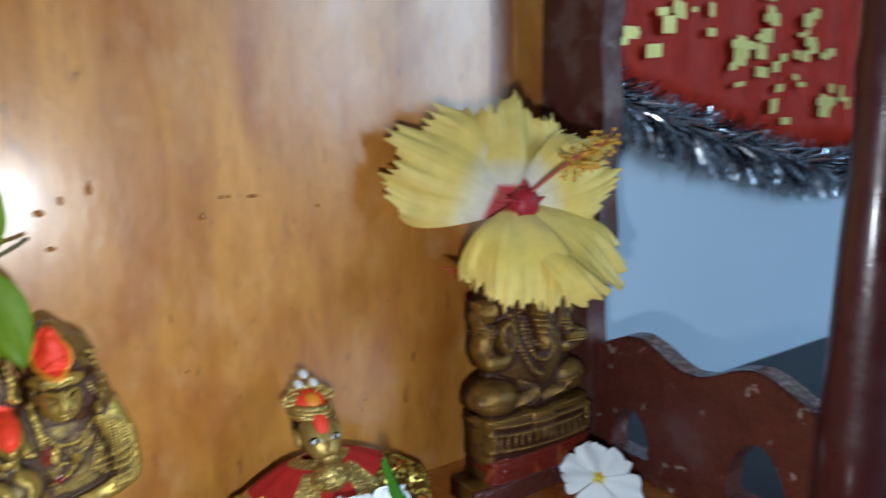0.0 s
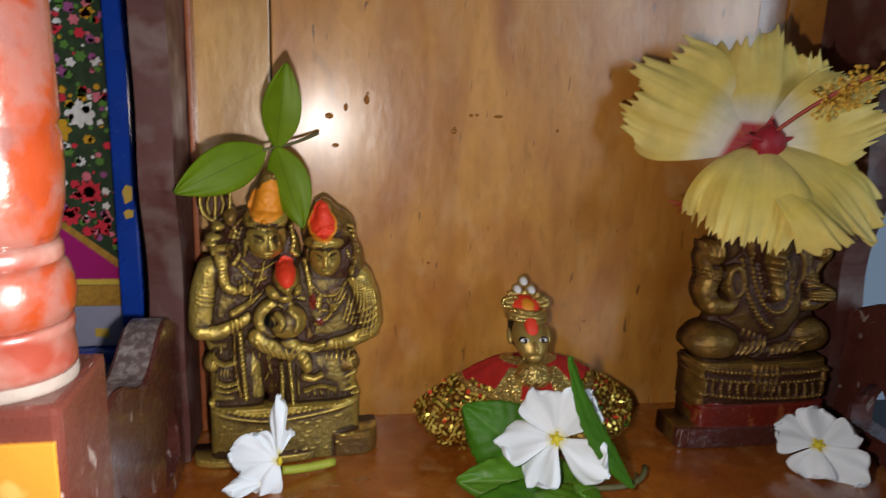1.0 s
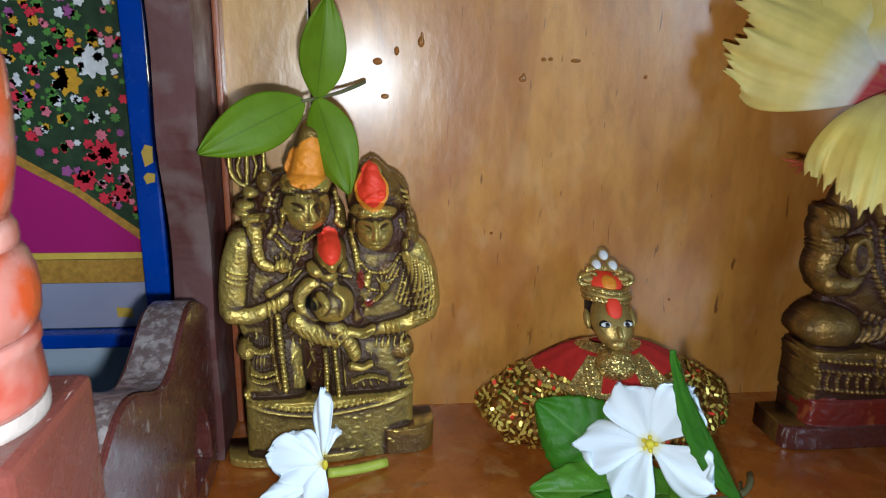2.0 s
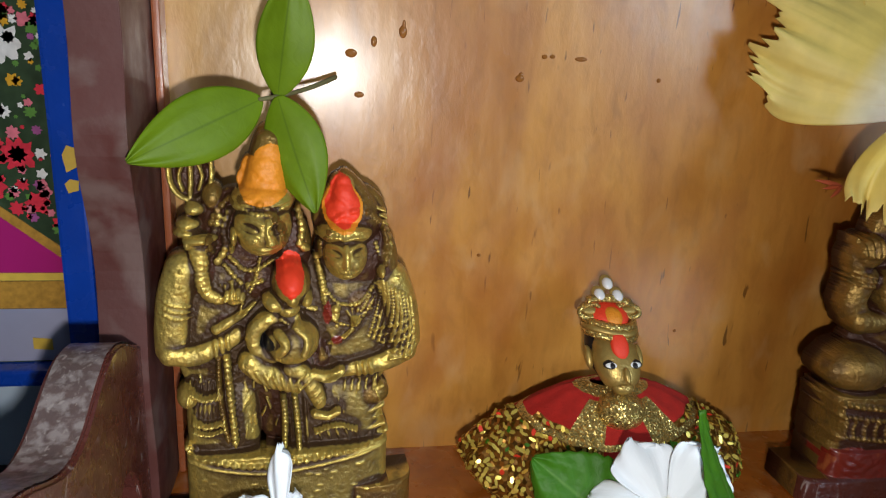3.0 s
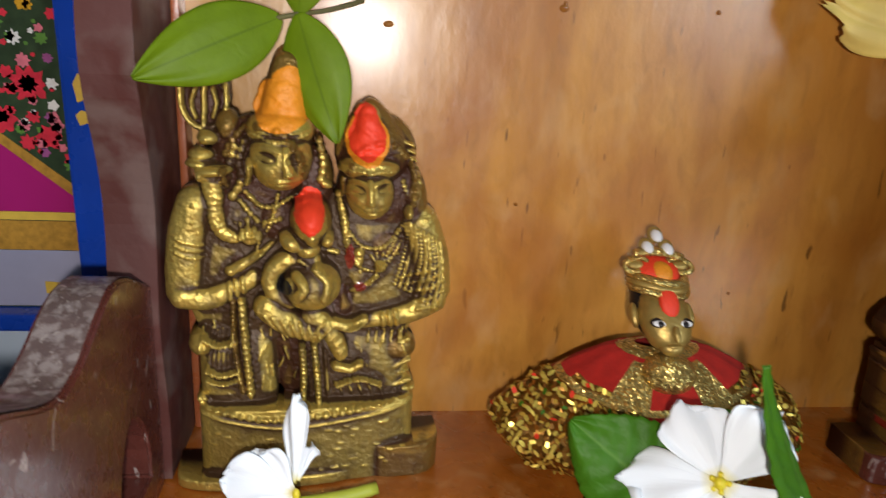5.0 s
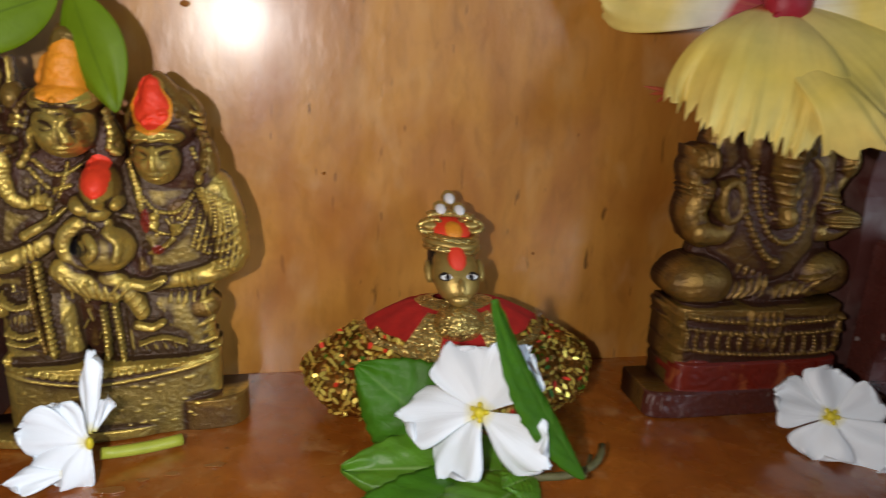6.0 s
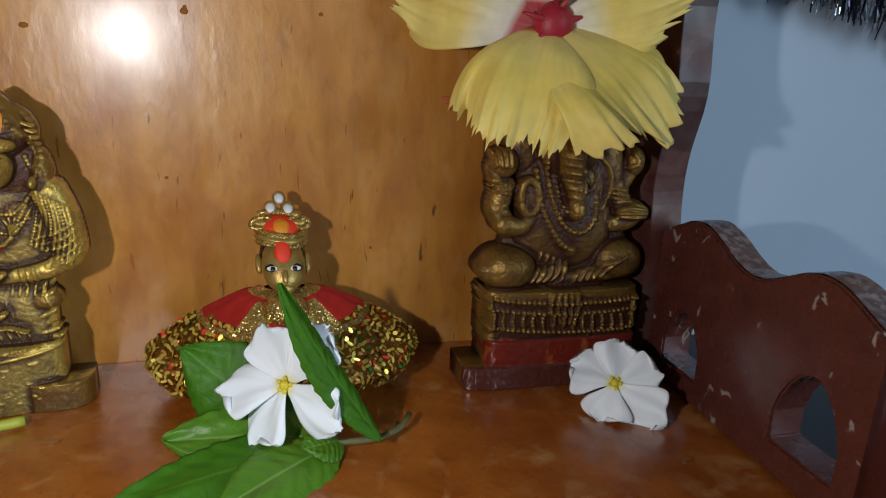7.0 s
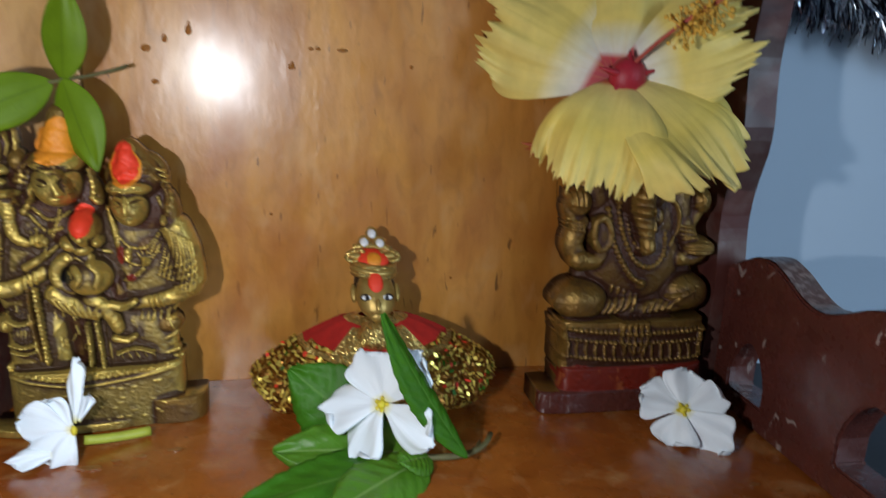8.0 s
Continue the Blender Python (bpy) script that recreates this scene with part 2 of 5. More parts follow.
M_HIB_LOW = petal_mat("yellow_lower_petal", [(0.0, (0.30, 0.01, 0.02)), (0.10, (0.55, 0.10, 0.04)), (0.15, (0.78, 0.60, 0.20)), (0.35, (0.82, 0.65, 0.18)), (0.6, (0.82, 0.62, 0.12)), (1.0, (0.84, 0.66, 0.19))], (0.62, 0.42, 0.06), 0.55, 18, 0.30, 0.0, 0.0005)
M_THROAT = plain("crimson_throat", (0.36, 0.012, 0.025), 0.5, 0, 0.3, 200, 0.3)
M_STYLE = plain("crimson_style", (0.40, 0.07, 0.05), 0.5, 0, 0.2, 300, 0.2)
M_ANTHER = plain("yellow_anthers", (0.72, 0.42, 0.05), 0.6, 0, 0.3, 500, 0.3)
M_SEPAL = plain("dry_red_sepal", (0.40, 0.07, 0.02), 0.6, 0, 0.3, 300, 0.3)
M_JASMINE = petal_mat("white_petal", [(0.0, (0.80, 0.70, 0.10)), (0.07, (0.82, 0.80, 0.55)), (0.16, (0.88, 0.94, 0.98)), (1.0, (0.87, 0.94, 0.99))], (0.84, 0.88, 0.94), 0.5, 16, 0.25, 0.0, 0.0004, 0.05)
M_EYE = plain("yellow_flower_eye", (0.75, 0.62, 0.03), 0.5, 0, 0.2, 400, 0.2)
M_LEAF = leaf_mat("dark_green_leaf", (0.045, 0.155, 0.006), (0.10, 0.23, 0.03), 0.5, 0.5, 0.25)
M_LEAF_SPRIG = leaf_mat("fresh_green_leaf", (0.085, 0.22, 0.012), (0.22, 0.36, 0.10), 0.42)
M_BEL = leaf_mat("trifoliate_leaf", (0.115, 0.185, 0.004), (0.075, 0.125, 0.005), 0.5, 0.15, 0.2)
M_STEM = plain("brown_green_stem", (0.13, 0.12, 0.045), 0.6, 0, 0.4, 300, 0.4)
M_STALK = plain("yellow_green_stalk", (0.42, 0.47, 0.05), 0.45, 0, 0.2, 150, 0.15)
M_BLUE = paint("blue_frame_paint", (0.006, 0.055, 0.42), (0.02, 0.02, 0.06), 0.22, None, 0.74, 90)
M_FRAMESIDE = plain("black_frame_side", (0.012, 0.012, 0.016), 0.4, 0, 0.3, 100, 0.2)
M_GOLDPAINT = plain("worn_gold_paint", (0.60, 0.38, 0.05), 0.5, 0, 0.2, 300, 0.2)
M_PRINT = plain("dark_foliage_print", (0.03, 0.05, 0.022), 0.3, 0, 0.8, 260, 0.02)
M_MAGENTA = plain("magenta_print", (0.36, 0.012, 0.13), 0.3, 0, 0.12, 40, 0.02)
M_FRINGE = plain("gold_fringe_print", (0.40, 0.20, 0.03), 0.35, 0, 0.6, 500, 0.05)
M_GREYPRINT = plain("lilac_grey_print", (0.30, 0.29, 0.38), 0.3, 0, 0.3, 30, 0.02)
M_AMBER = plain("amber_drip", (0.30, 0.11, 0.02), 0.08, 0, 0.3, 200, 0.05)
M_BANNER = plain("red_printed_cloth", (0.85, 0.045, 0.012), 0.6, 0, 0.35, 60, 0.4)
M_FOIL = plain("gold_foil", (0.90, 0.72, 0.22), 0.32, 0.25, 0.25, 120, 0.8)
M_TINSEL = plain("silver_tinsel", (0.74, 0.78, 0.86), 0.25, 0.85, 0.2, 300, 0.05)
M_TINSEL_DARK = plain("dark_tinsel", (0.05, 0.05, 0.07), 0.2, 0.8, 0.3, 300, 0.05)
PRINTS = [plain("petal_print", c, 0.3, 0, 0.35, 400, 0.02) for c in
          ((0.62, 0.03, 0.05), (0.65, 0.16, 0.20), (0.70, 0.66, 0.62), (0.60, 0.30, 0.02), (0.10, 0.22, 0.04), (0.32, 0.08, 0.22))]


# ---- mesh helpers ----
def thing(name, x, y, z, label, category, group="", kind=""):
    ob = new(name)
    ob.location = (x, y, z)
    return tagged(ob, label, category, group, kind)


def mesh_of(bm, name, mat, smooth=False):
    me = bpy.data.meshes.new(name)
    bm.to_mesh(me)
    bm.free()
    for m in mat if isinstance(mat, (list, tuple)) else [mat]:
        me.materials.append(m)
    if smooth:
        me.polygons.foreach_set("use_smooth", [True] * len(me.polygons))
    return me


def part(name, bm, mat, parent=None, label="", smooth=False):
    """One mesh object; the mesh's coordinates are the world's, less its parent's place."""
    ob = new(name, mesh_of(bm, name, mat, smooth))
    if parent:
        base = Vector((0, 0, 0))
        p = parent
        while p:
            base += p.location
            p = p.parent
        ob.data.transform(Matrix.Translation(-base))
        ob.parent = parent
    return tagged(ob, label) if label else ob


def box(x0, x1, y0, y1, z0, z1, bev=0.001):
    bm = bmesh.new()
    bmesh.ops.create_cube(bm, size=1, matrix=Matrix.Translation(((x0 + x1) / 2, (y0 + y1) / 2, (z0 + z1) / 2)) @ Matrix.Diagonal((x1 - x0, y1 - y0, z1 - z0, 1)))
    if bev:
        bmesh.ops.bevel(bm, geom=bm.edges[:], offset=bev, segments=2, affect="EDGES", profile=0.6)
    return bm


def prism(outline, at, depth, axis="x", bev=0.0, holes=()):
    """A board: the outline (y, z) pushed out along x, or (x, z) along y; holes go through it."""
    bm = bmesh.new()
    put = (lambda a, b, d: (d, a, b)) if axis == "x" else (lambda a, b, d: (a, d, b))
    loops = []
    for ring in (outline, *holes):
        vs = [bm.verts.new(put(a, b, at)) for a, b in ring]
        loops += [bm.edges.new((vs[i], vs[(i + 1) % len(vs)])) for i in range(len(vs))]
    bmesh.ops.triangle_fill(bm, use_beauty=True, use_dissolve=False, edges=loops)
    faces = bm.faces[:]
    r = bmesh.ops.extrude_face_region(bm, geom=faces)
    bmesh.ops.translate(bm, vec=put(0, 0, depth), verts=[v for v in r["geom"] if isinstance(v, bmesh.types.BMVert)])
    bmesh.ops.recalc_face_normals(bm, faces=bm.faces[:])
    if bev:
        rim = [e for e in bm.edges if len(e.link_faces) == 2 and e.calc_face_angle() > 0.9]
        bmesh.ops.bevel(bm, geom=rim, offset=bev, segments=2, affect="EDGES", clamp_overlap=True)
    return bm


def lathe(cx, cy, profile, seg=40, wob=0.0):
    bm = bmesh.new()
    rings = []
    for z, r in profile:
        rings.append([bm.verts.new((cx + r * math.cos(a), cy + r * math.sin(a), z)) for a in (2 * math.pi * i / seg for i in range(seg))])
    for a, b in zip(rings, rings[1:]):
        for i in range(seg):
            bm.faces.new((a[i], a[(i + 1) % seg], b[(i + 1) % seg], b[i]))
    bm.faces.new(rings[0][::-1])
    bm.faces.new(rings[-1])
    return bm


def tube(bm, pts, r0, r1=None, seg=8, mi=0):
    """A round rod through the points, tapering from r0 to r1."""
    r1 = r0 if r1 is None else r1
    pts = [Vector(p) for p in pts]
    rings = []
    for i, p in enumerate(pts):
        d = (pts[min(i + 1, len(pts) - 1)] - pts[max(i - 1, 0)]).normalized()
        q = d.to_track_quat("Z", "Y")
        r = r0 + (r1 - r0) * i / max(1, len(pts) - 1)
        rings.append([bm.verts.new(p + q @ Vector((r * math.cos(2 * math.pi * k / seg), r * math.sin(2 * math.pi * k / seg), 0))) for k in range(seg)])
    fs = []
    for a, b in zip(rings, rings[1:]):
        fs += [bm.faces.new((a[k], a[(k + 1) % seg], b[(k + 1) % seg], b[k])) for k in range(seg)]
    fs += [bm.faces.new(rings[0][::-1]), bm.faces.new(rings[-1])]
    for f in fs:
        f.material_index, f.smooth = mi, True
    return bm


def ball(bm, c, r, mi=0, seg=16):
    """An ellipsoid of radii r at c."""
    r = r if isinstance(r, tuple) else (r, r, r)
    g = bmesh.ops.create_uvsphere(bm, u_segments=seg, v_segments=max(6, seg * 2 // 3), radius=1, matrix=Matrix.Translation(c) @ Matrix.Diagonal((*r, 1)))
    for f in {f for v in g["verts"] for f in v.link_faces}:
        f.material_index, f.smooth = mi, True


def arc(p, q, sag, steps=8):
    """Points from p to q, bowed by the vector sag."""
    p, q, sag = Vector(p), Vector(q), Vector(sag)
    return [p.lerp(q, i / steps) + sag * (4 * (i / steps) * (1 - i / steps)) for i in range(steps + 1)]


def blade(base, tip, normal, width, shape, bend=0.0, cup=0.0, wave=0.0, fringe=0.0, seed=1, nu=28, nv=16, thick=0.0004, quilt=0.0):
    """A petal or leaf: a sheet from base to tip, half as wide as width times shape(u) to each side, bowed, cupped, ruffled and
    fringed at the end, with its own thickness. UV: u along, v across."""
    rnd = random.Random(seed)
    base, tip = Vector(base), Vector(tip)
    d = tip - base
    length = d.length
    d.normalize()
    n = Vector(normal)
    n = (n - d * n.dot(d)).normalized()
    s = d.cross(n)
    ph = [rnd.uniform(0, 6.28) for _ in range(4)]
    teeth = [0.5 + 0.45 * math.sin(j * 0.21 + ph[1]) + 0.3 * math.sin(j * 0.9 + ph[0] + 2 * math.sin(j * 0.3)) + rnd.uniform(-0.35, 0.35) for j in range(nv + 1)]
    bm = bmesh.new()
    uvl = bm.loops.layers.uv.new("UVMap")
    grid = []
    for i in range(nu + 1):
        u = i / nu
        row = []
        for j in range(nv + 1):
            v = 2 * j / nv - 1
            end = u ** 5 * fringe * (teeth[j] - 0.5) if fringe else 0.0
            uu = u * (1 - (0.16 if fringe < 0.12 else 0.26) * v * v * u) if fringe else u
            w = width / 2 * shape(u)
            off = bend * length * 4 * u * (1 - u) * 0.5 - cup * width * v * v * shape(u) * 0.5
            off += wave * u * (math.sin(5 * v + ph[0] + 3 * u) * 0.6 + math.sin(11 * v + ph[1]) * 0.4 * abs(v) + math.sin(8 * u + ph[2]) * 0.5 * abs(v))
            if fringe > 0.09:
                off += 0.0022 * u ** 4 * math.sin(9 * v + ph[2] + 2.5 * math.sin(3 * v + ph[0]))
                off += 0.0011 * u ** 5 * math.sin(31 * v + ph[3] + 2 * u) + 0.0003 * u ** 3 * math.sin(57 * v + ph[1] + 5 * u)
            if quilt:
                off += quilt * abs(math.sin(math.pi * (u * 8 - abs(v) * 1.6))) * min(1.0, 3 * u) * (1 - u * 0.6) * min(1.0, 4 * abs(v))
            row.append(base + d * (length * (uu + end)) + s * (w * v) + n * off)
        grid.append(row)
    top = [[bm.verts.new(p) for p in row] for row in grid]
    low = [[bm.verts.new(p - n * thick) for p in row] for row in grid]

    def quad(vs, uvs):
        f = bm.faces.new(vs)
        f.smooth = True
        for lp, uvv in zip(f.loops, uvs):
            lp[uvl].uv = uvv
    for i in range(nu):
        for j in range(nv):
            q = [(i, j), (i, j + 1), (i + 1, j + 1), (i + 1, j)]
            uvs = [(a / nu, b / nv) for a, b in q]
            quad([top[a][b] for a, b in q], uvs)
            quad([low[a][b] for a, b in q][::-1], uvs[::-1])
    edge = [(0, j) for j in range(nv)] + [(i, nv) for i in range(nu)] + [(nu, j) for j in range(nv, 0, -1)] + [(i, 0) for i in range(nu, 0, -1)]
    for k in range(len(edge)):
        a, b = edge[k], edge[(k + 1) % len(edge)]
        quad([top[a[0]][a[1]], low[a[0]][a[1]], low[b[0]][b[1]], top[b[0]][b[1]]], [(a[0] / nu, a[1] / nv)] * 4)
    bmesh.ops.recalc_face_normals(bm, faces=bm.faces[:])
    return bm


def leaf_shape(u):
    return max(0.02, math.sin(math.pi * min(1, u * 0.97 + 0.015) ** 0.85) ** 0.85)


def toothed(u):
    return leaf_shape(u) * (0.95 + 0.07 * ((u * 13) % 1.0))


def broad_petal(u):
    return 0.12 + 0.93 * math.sin(min(1.0, u * 1.03) * math.pi * 0.60) ** 0.85


def round_petal(u):
    rise = 0.17 + 0.83 * math.sin(math.pi / 2 * min(1.0, u / 0.80)) ** 1.35
    return rise * (math.sqrt(max(0.05, 1 - ((u - 0.78) / 0.22) ** 2.4)) if u > 0.78 else 1.0)


# ---- cast reliefs: statues built up from swellings, cords and bead rows ----
class Relief:
    """Collects shapes in millimetres: x across, z up, height towards the viewer."""

    def __init__(self, x0, x1, z0, z1, step):
        self.xs, self.zs = np.arange(x0, x1 + step, step), np.arange(z0, z1 + step, step)
        self.X, self.Z = np.meshgrid(self.xs, self.zs)
        self.h = np.zeros_like(self.X)
        self.m = np.zeros(self.X.shape, int)

    def put(self, h, mi):
        over = h > self.h
        self.h = np.where(over, h, self.h)
        self.m = np.where(over, mi, self.m)

    def egg(self, cx, cz, rx, rz, base, height, mi=0, turn=0.0, power=2.0):
        c, s = math.cos(radians(turn)), math.sin(radians(turn))
        u = (self.X - cx) * c + (self.Z - cz) * s
        v = -(self.X - cx) * s + (self.Z - cz) * c
        q = np.abs(u / rx) ** power + np.abs(v / rz) ** power
        dome = height * np.sqrt(np.clip(1 - q, 0, 1))
        # small forms (base above 15) sit on what is there already
        self.put(np.where(q < 1, (np.maximum(self.h, 9.0) + 0.8 * dome) if base >= 15 else base + dome, 0), mi)

    def dent(self, cx, cz, rx, rz, depth, turn=0.0):
        """A soft hollow in what is there."""
        c, s = math.cos(radians(turn)), math.sin(radians(turn))
        u = ((self.X - cx) * c + (self.Z - cz) * s) / rx
        v = (-(self.X - cx) * s + (self.Z - cz) * c) / rz
        self.h = np.where(self.h > depth + 2, self.h - depth * np.clip(1 - u * u - v * v, 0, 1), self.h)

    def paste(self, cx, cz, rx, rz, thick, mi, seed=1):
        """A smear with a ragged rim, lying on what is there."""
        a = np.arctan2(self.Z - cz, self.X - cx)
        rag = 1 + 0.03 * np.sin(3 * a + seed) + 0.025 * np.sin(7 * a + 2 * seed)
        q = ((self.X - cx) / rx) ** 2 + ((self.Z - cz) / rz) ** 2
        ripple = 0.16 * np.sin(self.X * 1.1 + self.Z * 0.6 + seed) * np.sin(self.Z * 1.3 + 2 * seed)
        self.put(np.where(q < rag ** 2, np.maximum(self.h, 8.0) + thick * np.clip(1.3 * (1 - q / rag ** 2), 0, 1) ** 0.5 + ripple * np.clip(1 - q, 0, 1) + 0.05, 0), mi)

    def block(self, x0, x1, z0, z1, base, height, mi=0, power=3.0):
        """Straight-sided, its front bowed across."""
        u = np.abs((self.X - (x0 + x1) / 2) / ((x1 - x0) / 2))
        inside = (u < 1) & (self.Z >= z0) & (self.Z <= z1)
        self.put(np.where(inside, base + height * np.clip(1 - u ** power, 0, 1) ** (1 / power), 0), mi)

    def cord(self, r, base, *pts, mi=0, beads=0.0, taper=1.0):
        pts = [np.array(p, float) for p in pts]
        # smooth the corners
        fine = []
        n = len(pts)
        for i in range(n - 1):
            p0, p1, p2, p3 = pts[max(i - 1, 0)], pts[i], pts[i + 1], pts[min(i + 2, n - 1)]
            for k in range(10):
                t = k / 10
                fine.append(0.5 * (2 * p1 + (p2 - p0) * t + (2 * p0 - 5 * p1 + 4 * p2 - p3) * t * t + (3 * p1 - p0 - 3 * p2 + p3) * t ** 3))
        fine.append(pts[-1])
        run = 0.0
        under = np.maximum(self.h, 9.0) if base >= 15 else base
        for i in range(len(fine) - 1):
            a, b = fine[i], fine[i + 1]
            ab = b - a
            ln = float(np.hypot(*ab)) + 1e-9
            t = np.clip(((self.X - a[0]) * ab[0] + (self.Z - a[1]) * ab[1]) / ln ** 2, 0, 1)
            d = np.hypot(self.X - a[0] - t * ab[0], self.Z - a[1] - t * ab[1])
            rr = r * (1 + (taper - 1) * (i + t) / (len(fine) - 1))
            if beads:
                rr = rr * (0.72 + 0.28 * np.cos(2 * math.pi * (run + t * ln) / beads))
            run += ln
            self.put(np.where(d < rr, under + (1.35 if base >= 15 else 1.0) * np.sqrt(np.clip(rr ** 2 - d ** 2, 0, None)), 0), mi)

    def build(self, name, mats, place, back, rough=0.25, seed=3, yaw=0.0, wide=1.0, crisp=0.26):
        rng = np.random.RandomState(seed)
        h = self.h.copy()
        on = h > 0.05
        k = np.pad(h, 1, mode="edge")
        soft = (k[:-2, 1:-1] + k[2:, 1:-1] + k[1:-1, :-2] + k[1:-1, 2:] + 5 * h) / 9
        h = np.where(on, soft, 0)
        g = rng.rand(h.shape[0] // 4 + 3, h.shape[1] // 4 + 3)
        grain = np.kron(g, np.ones((4, 4)))[:h.shape[0], :h.shape[1]]
        for _ in range(3):
            q = np.pad(grain, 1, mode="edge")
            grain = (q[:-2, 1:-1] + q[2:, 1:-1] + q[1:-1, :-2] + q[1:-1, 2:]) / 4
        # raised parts get a high tone value, hollows a low one
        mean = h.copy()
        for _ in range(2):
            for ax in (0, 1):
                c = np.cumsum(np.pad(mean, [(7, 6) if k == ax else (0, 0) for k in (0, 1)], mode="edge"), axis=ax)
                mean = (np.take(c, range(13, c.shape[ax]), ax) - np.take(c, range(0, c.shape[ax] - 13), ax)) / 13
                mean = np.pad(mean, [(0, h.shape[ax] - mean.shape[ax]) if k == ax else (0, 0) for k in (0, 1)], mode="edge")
        relief_tone = np.clip(0.5 + (h - mean) * crisp, 0, 1)
        h = h + on * (grain - 0.5) * rough
        cell = on[:-1, :-1] & on[1:, :-1] & on[:-1, 1:] & on[1:, 1:]
        R, C = h.shape
        front = np.stack([self.X * wide, back - h, self.Z], -1).reshape(-1, 3)
        rear = np.stack([self.X * wide, np.full_like(h, back), self.Z], -1).reshape(-1, 3)
        idx = np.arange(R * C).reshape(R, C)
        a, b, c, d = idx[:-1, :-1][cell], idx[:-1, 1:][cell], idx[1:, 1:][cell], idx[1:, :-1][cell]
        faces = np.concatenate([np.stack([a, b, c, d], 1), np.stack([d, c, b, a], 1) + R * C])
        pad = np.pad(cell, 1)
        walls = []
        for shift, (p, q) in (((0, 1), (a, b)), ((2, 1), (c, d)), ((1, 0), (d, a)), ((1, 2), (b, c))):
            near = pad[shift[0]:shift[0] + R - 1, shift[1]:shift[1] + C - 1][cell]
            p, q = p[~near], q[~near]
            walls.append(np.stack([q, p, p + R * C, q + R * C], 1))
        walls = np.concatenate(walls)
        allf = np.concatenate([faces, walls])
        used, inv = np.unique(allf, return_inverse=True)
        verts = np.concatenate([front, rear])[used] * 0.001
        me = bpy.data.meshes.new(name)
        me.from_pydata(verts.tolist(), [], inv.reshape(allf.shape).tolist())
        me.attributes.new("relief_tone", "FLOAT", "POINT").data.foreach_set("value", np.concatenate([relief_tone.ravel(), np.zeros(relief_tone.size)])[used].astype(np.float32))
        for m in mats:
            me.materials.append(m)
        mi = self.m[:-1, :-1][cell]
        me.polygons.foreach_set("material_index", np.concatenate([mi, np.zeros(len(mi), int), np.zeros(len(walls), int)]).astype(np.int32))
        me.polygons.foreach_set("use_smooth", np.ones(len(allf), bool))
        me.update()
        ob = new(name, me)
        ob.location, ob.rotation_euler = place, (0, 0, radians(yaw))
        return ob


# ---- the room ----
def setting(name, bm, mat, label, category):
    return tagged(part(name, bm, mat), label, category, kind="structure")


WALL_Y = 0.335
setting("wall_north", box(-1.6, 2.4, WALL_Y, WALL_Y + 0.12, -0.9, 1.7, 0), M_WALL, "pale blue-white painted wall behind the shrine", "wall")
setting("wall_west", box(-1.72, -1.6, -2.12, WALL_Y + 0.12, -0.9, 1.7, 0), M_ROOM, "plain grey painted side wall", "wall")
setting("wall_east", box(2.4, 2.52, -2.12, WALL_Y + 0.12, -0.9, 1.7, 0), M_ROOM, "plain grey painted side wall of the room", "wall")
# unseen wall; its opening is made up to hold the fill lamp
setting("wall_south", prism([(-1.6, -0.9), (2.4, -0.9), (2.4, 1.7), (-1.6, 1.7)], -2.12, 0.12, "y",
                            holes=[[(1.1, 0.15), (2.1, 0.15), (2.1, 1.35), (1.1, 1.35)]]), M_ROOM, "plain unseen wall with an opening added for the fill light", "wall")
setting("ceiling", box(-1.72, 2.52, -2.12, WALL_Y + 0.12, 1.7, 1.8, 0), M_ROOM, "plain grey ceiling", "ceiling")
setting("floor", box(-1.72, 2.52, -2.12, WALL_Y + 0.12, -1.0, -0.9, 0), M_TILE, "grey screed floor", "floor")
setting("ledge", box(-1.6, 2.4, 0.03, WALL_Y, -0.06, -0.021, 0.002), M_LEDGE, "dark stone ledge that carries the shrine", "ledge")


# ---- the wooden shrine ----
def wave_top(y):
    return 0.067 + 0.0052 * math.cos(2 * math.pi * (y - 0.236) / 0.0635)


def arch(yc, half, z0, z1, steps=9):
    pts = [(yc - half, z0), (yc + half, z0)]
    return pts + [(yc + half * math.cos(a) * (1 - 0.25 * math.sin(a)), z0 + (z1 - z0) * (0.35 + 0.65 * math.sin(a))) for a in (math.pi * i / steps for i in range(steps + 1))]


def side_rail(x0, depth, y_end, parent):
    top = [(y, wave_top(y)) for y in np.linspace(y_end, 0.2605, 44)]
    outline = [(y_end, 0.0005), (0.2605, 0.0005)] + top[::-1]
    holes = [arch(0.2375, 0.0115, 0.011, 0.035), arch(0.1695, 0.0135, 0.012, 0.041)]
    rail = part("side_rail", prism(outline, x0, depth, "x", 0.0008, holes), M_MAROON, parent, "maroon side rail with a wavy top and arched cut-outs")
    # dust on the flat of the rail's top
    bm = bmesh.new()
    rows = [[bm.verts.new((x, y, wave_top(y) + 0.0004 + 0.0003 * noise.noise((x * 300, y * 200, 0)))) for x in np.linspace(x0 + 0.0012, x0 + depth - 0.0012, 5)] for y in np.linspace(y_end + 0.002, 0.258, 60)]
    for a, b in zip(rows, rows[1:]):
        for i in range(4):
            bm.faces.new((a[i], a[i + 1], b[i + 1], b[i]))
    part("rail_top", bm, M_RAILTOP, rail, "dusty scuffed top edge", True)
    return rail


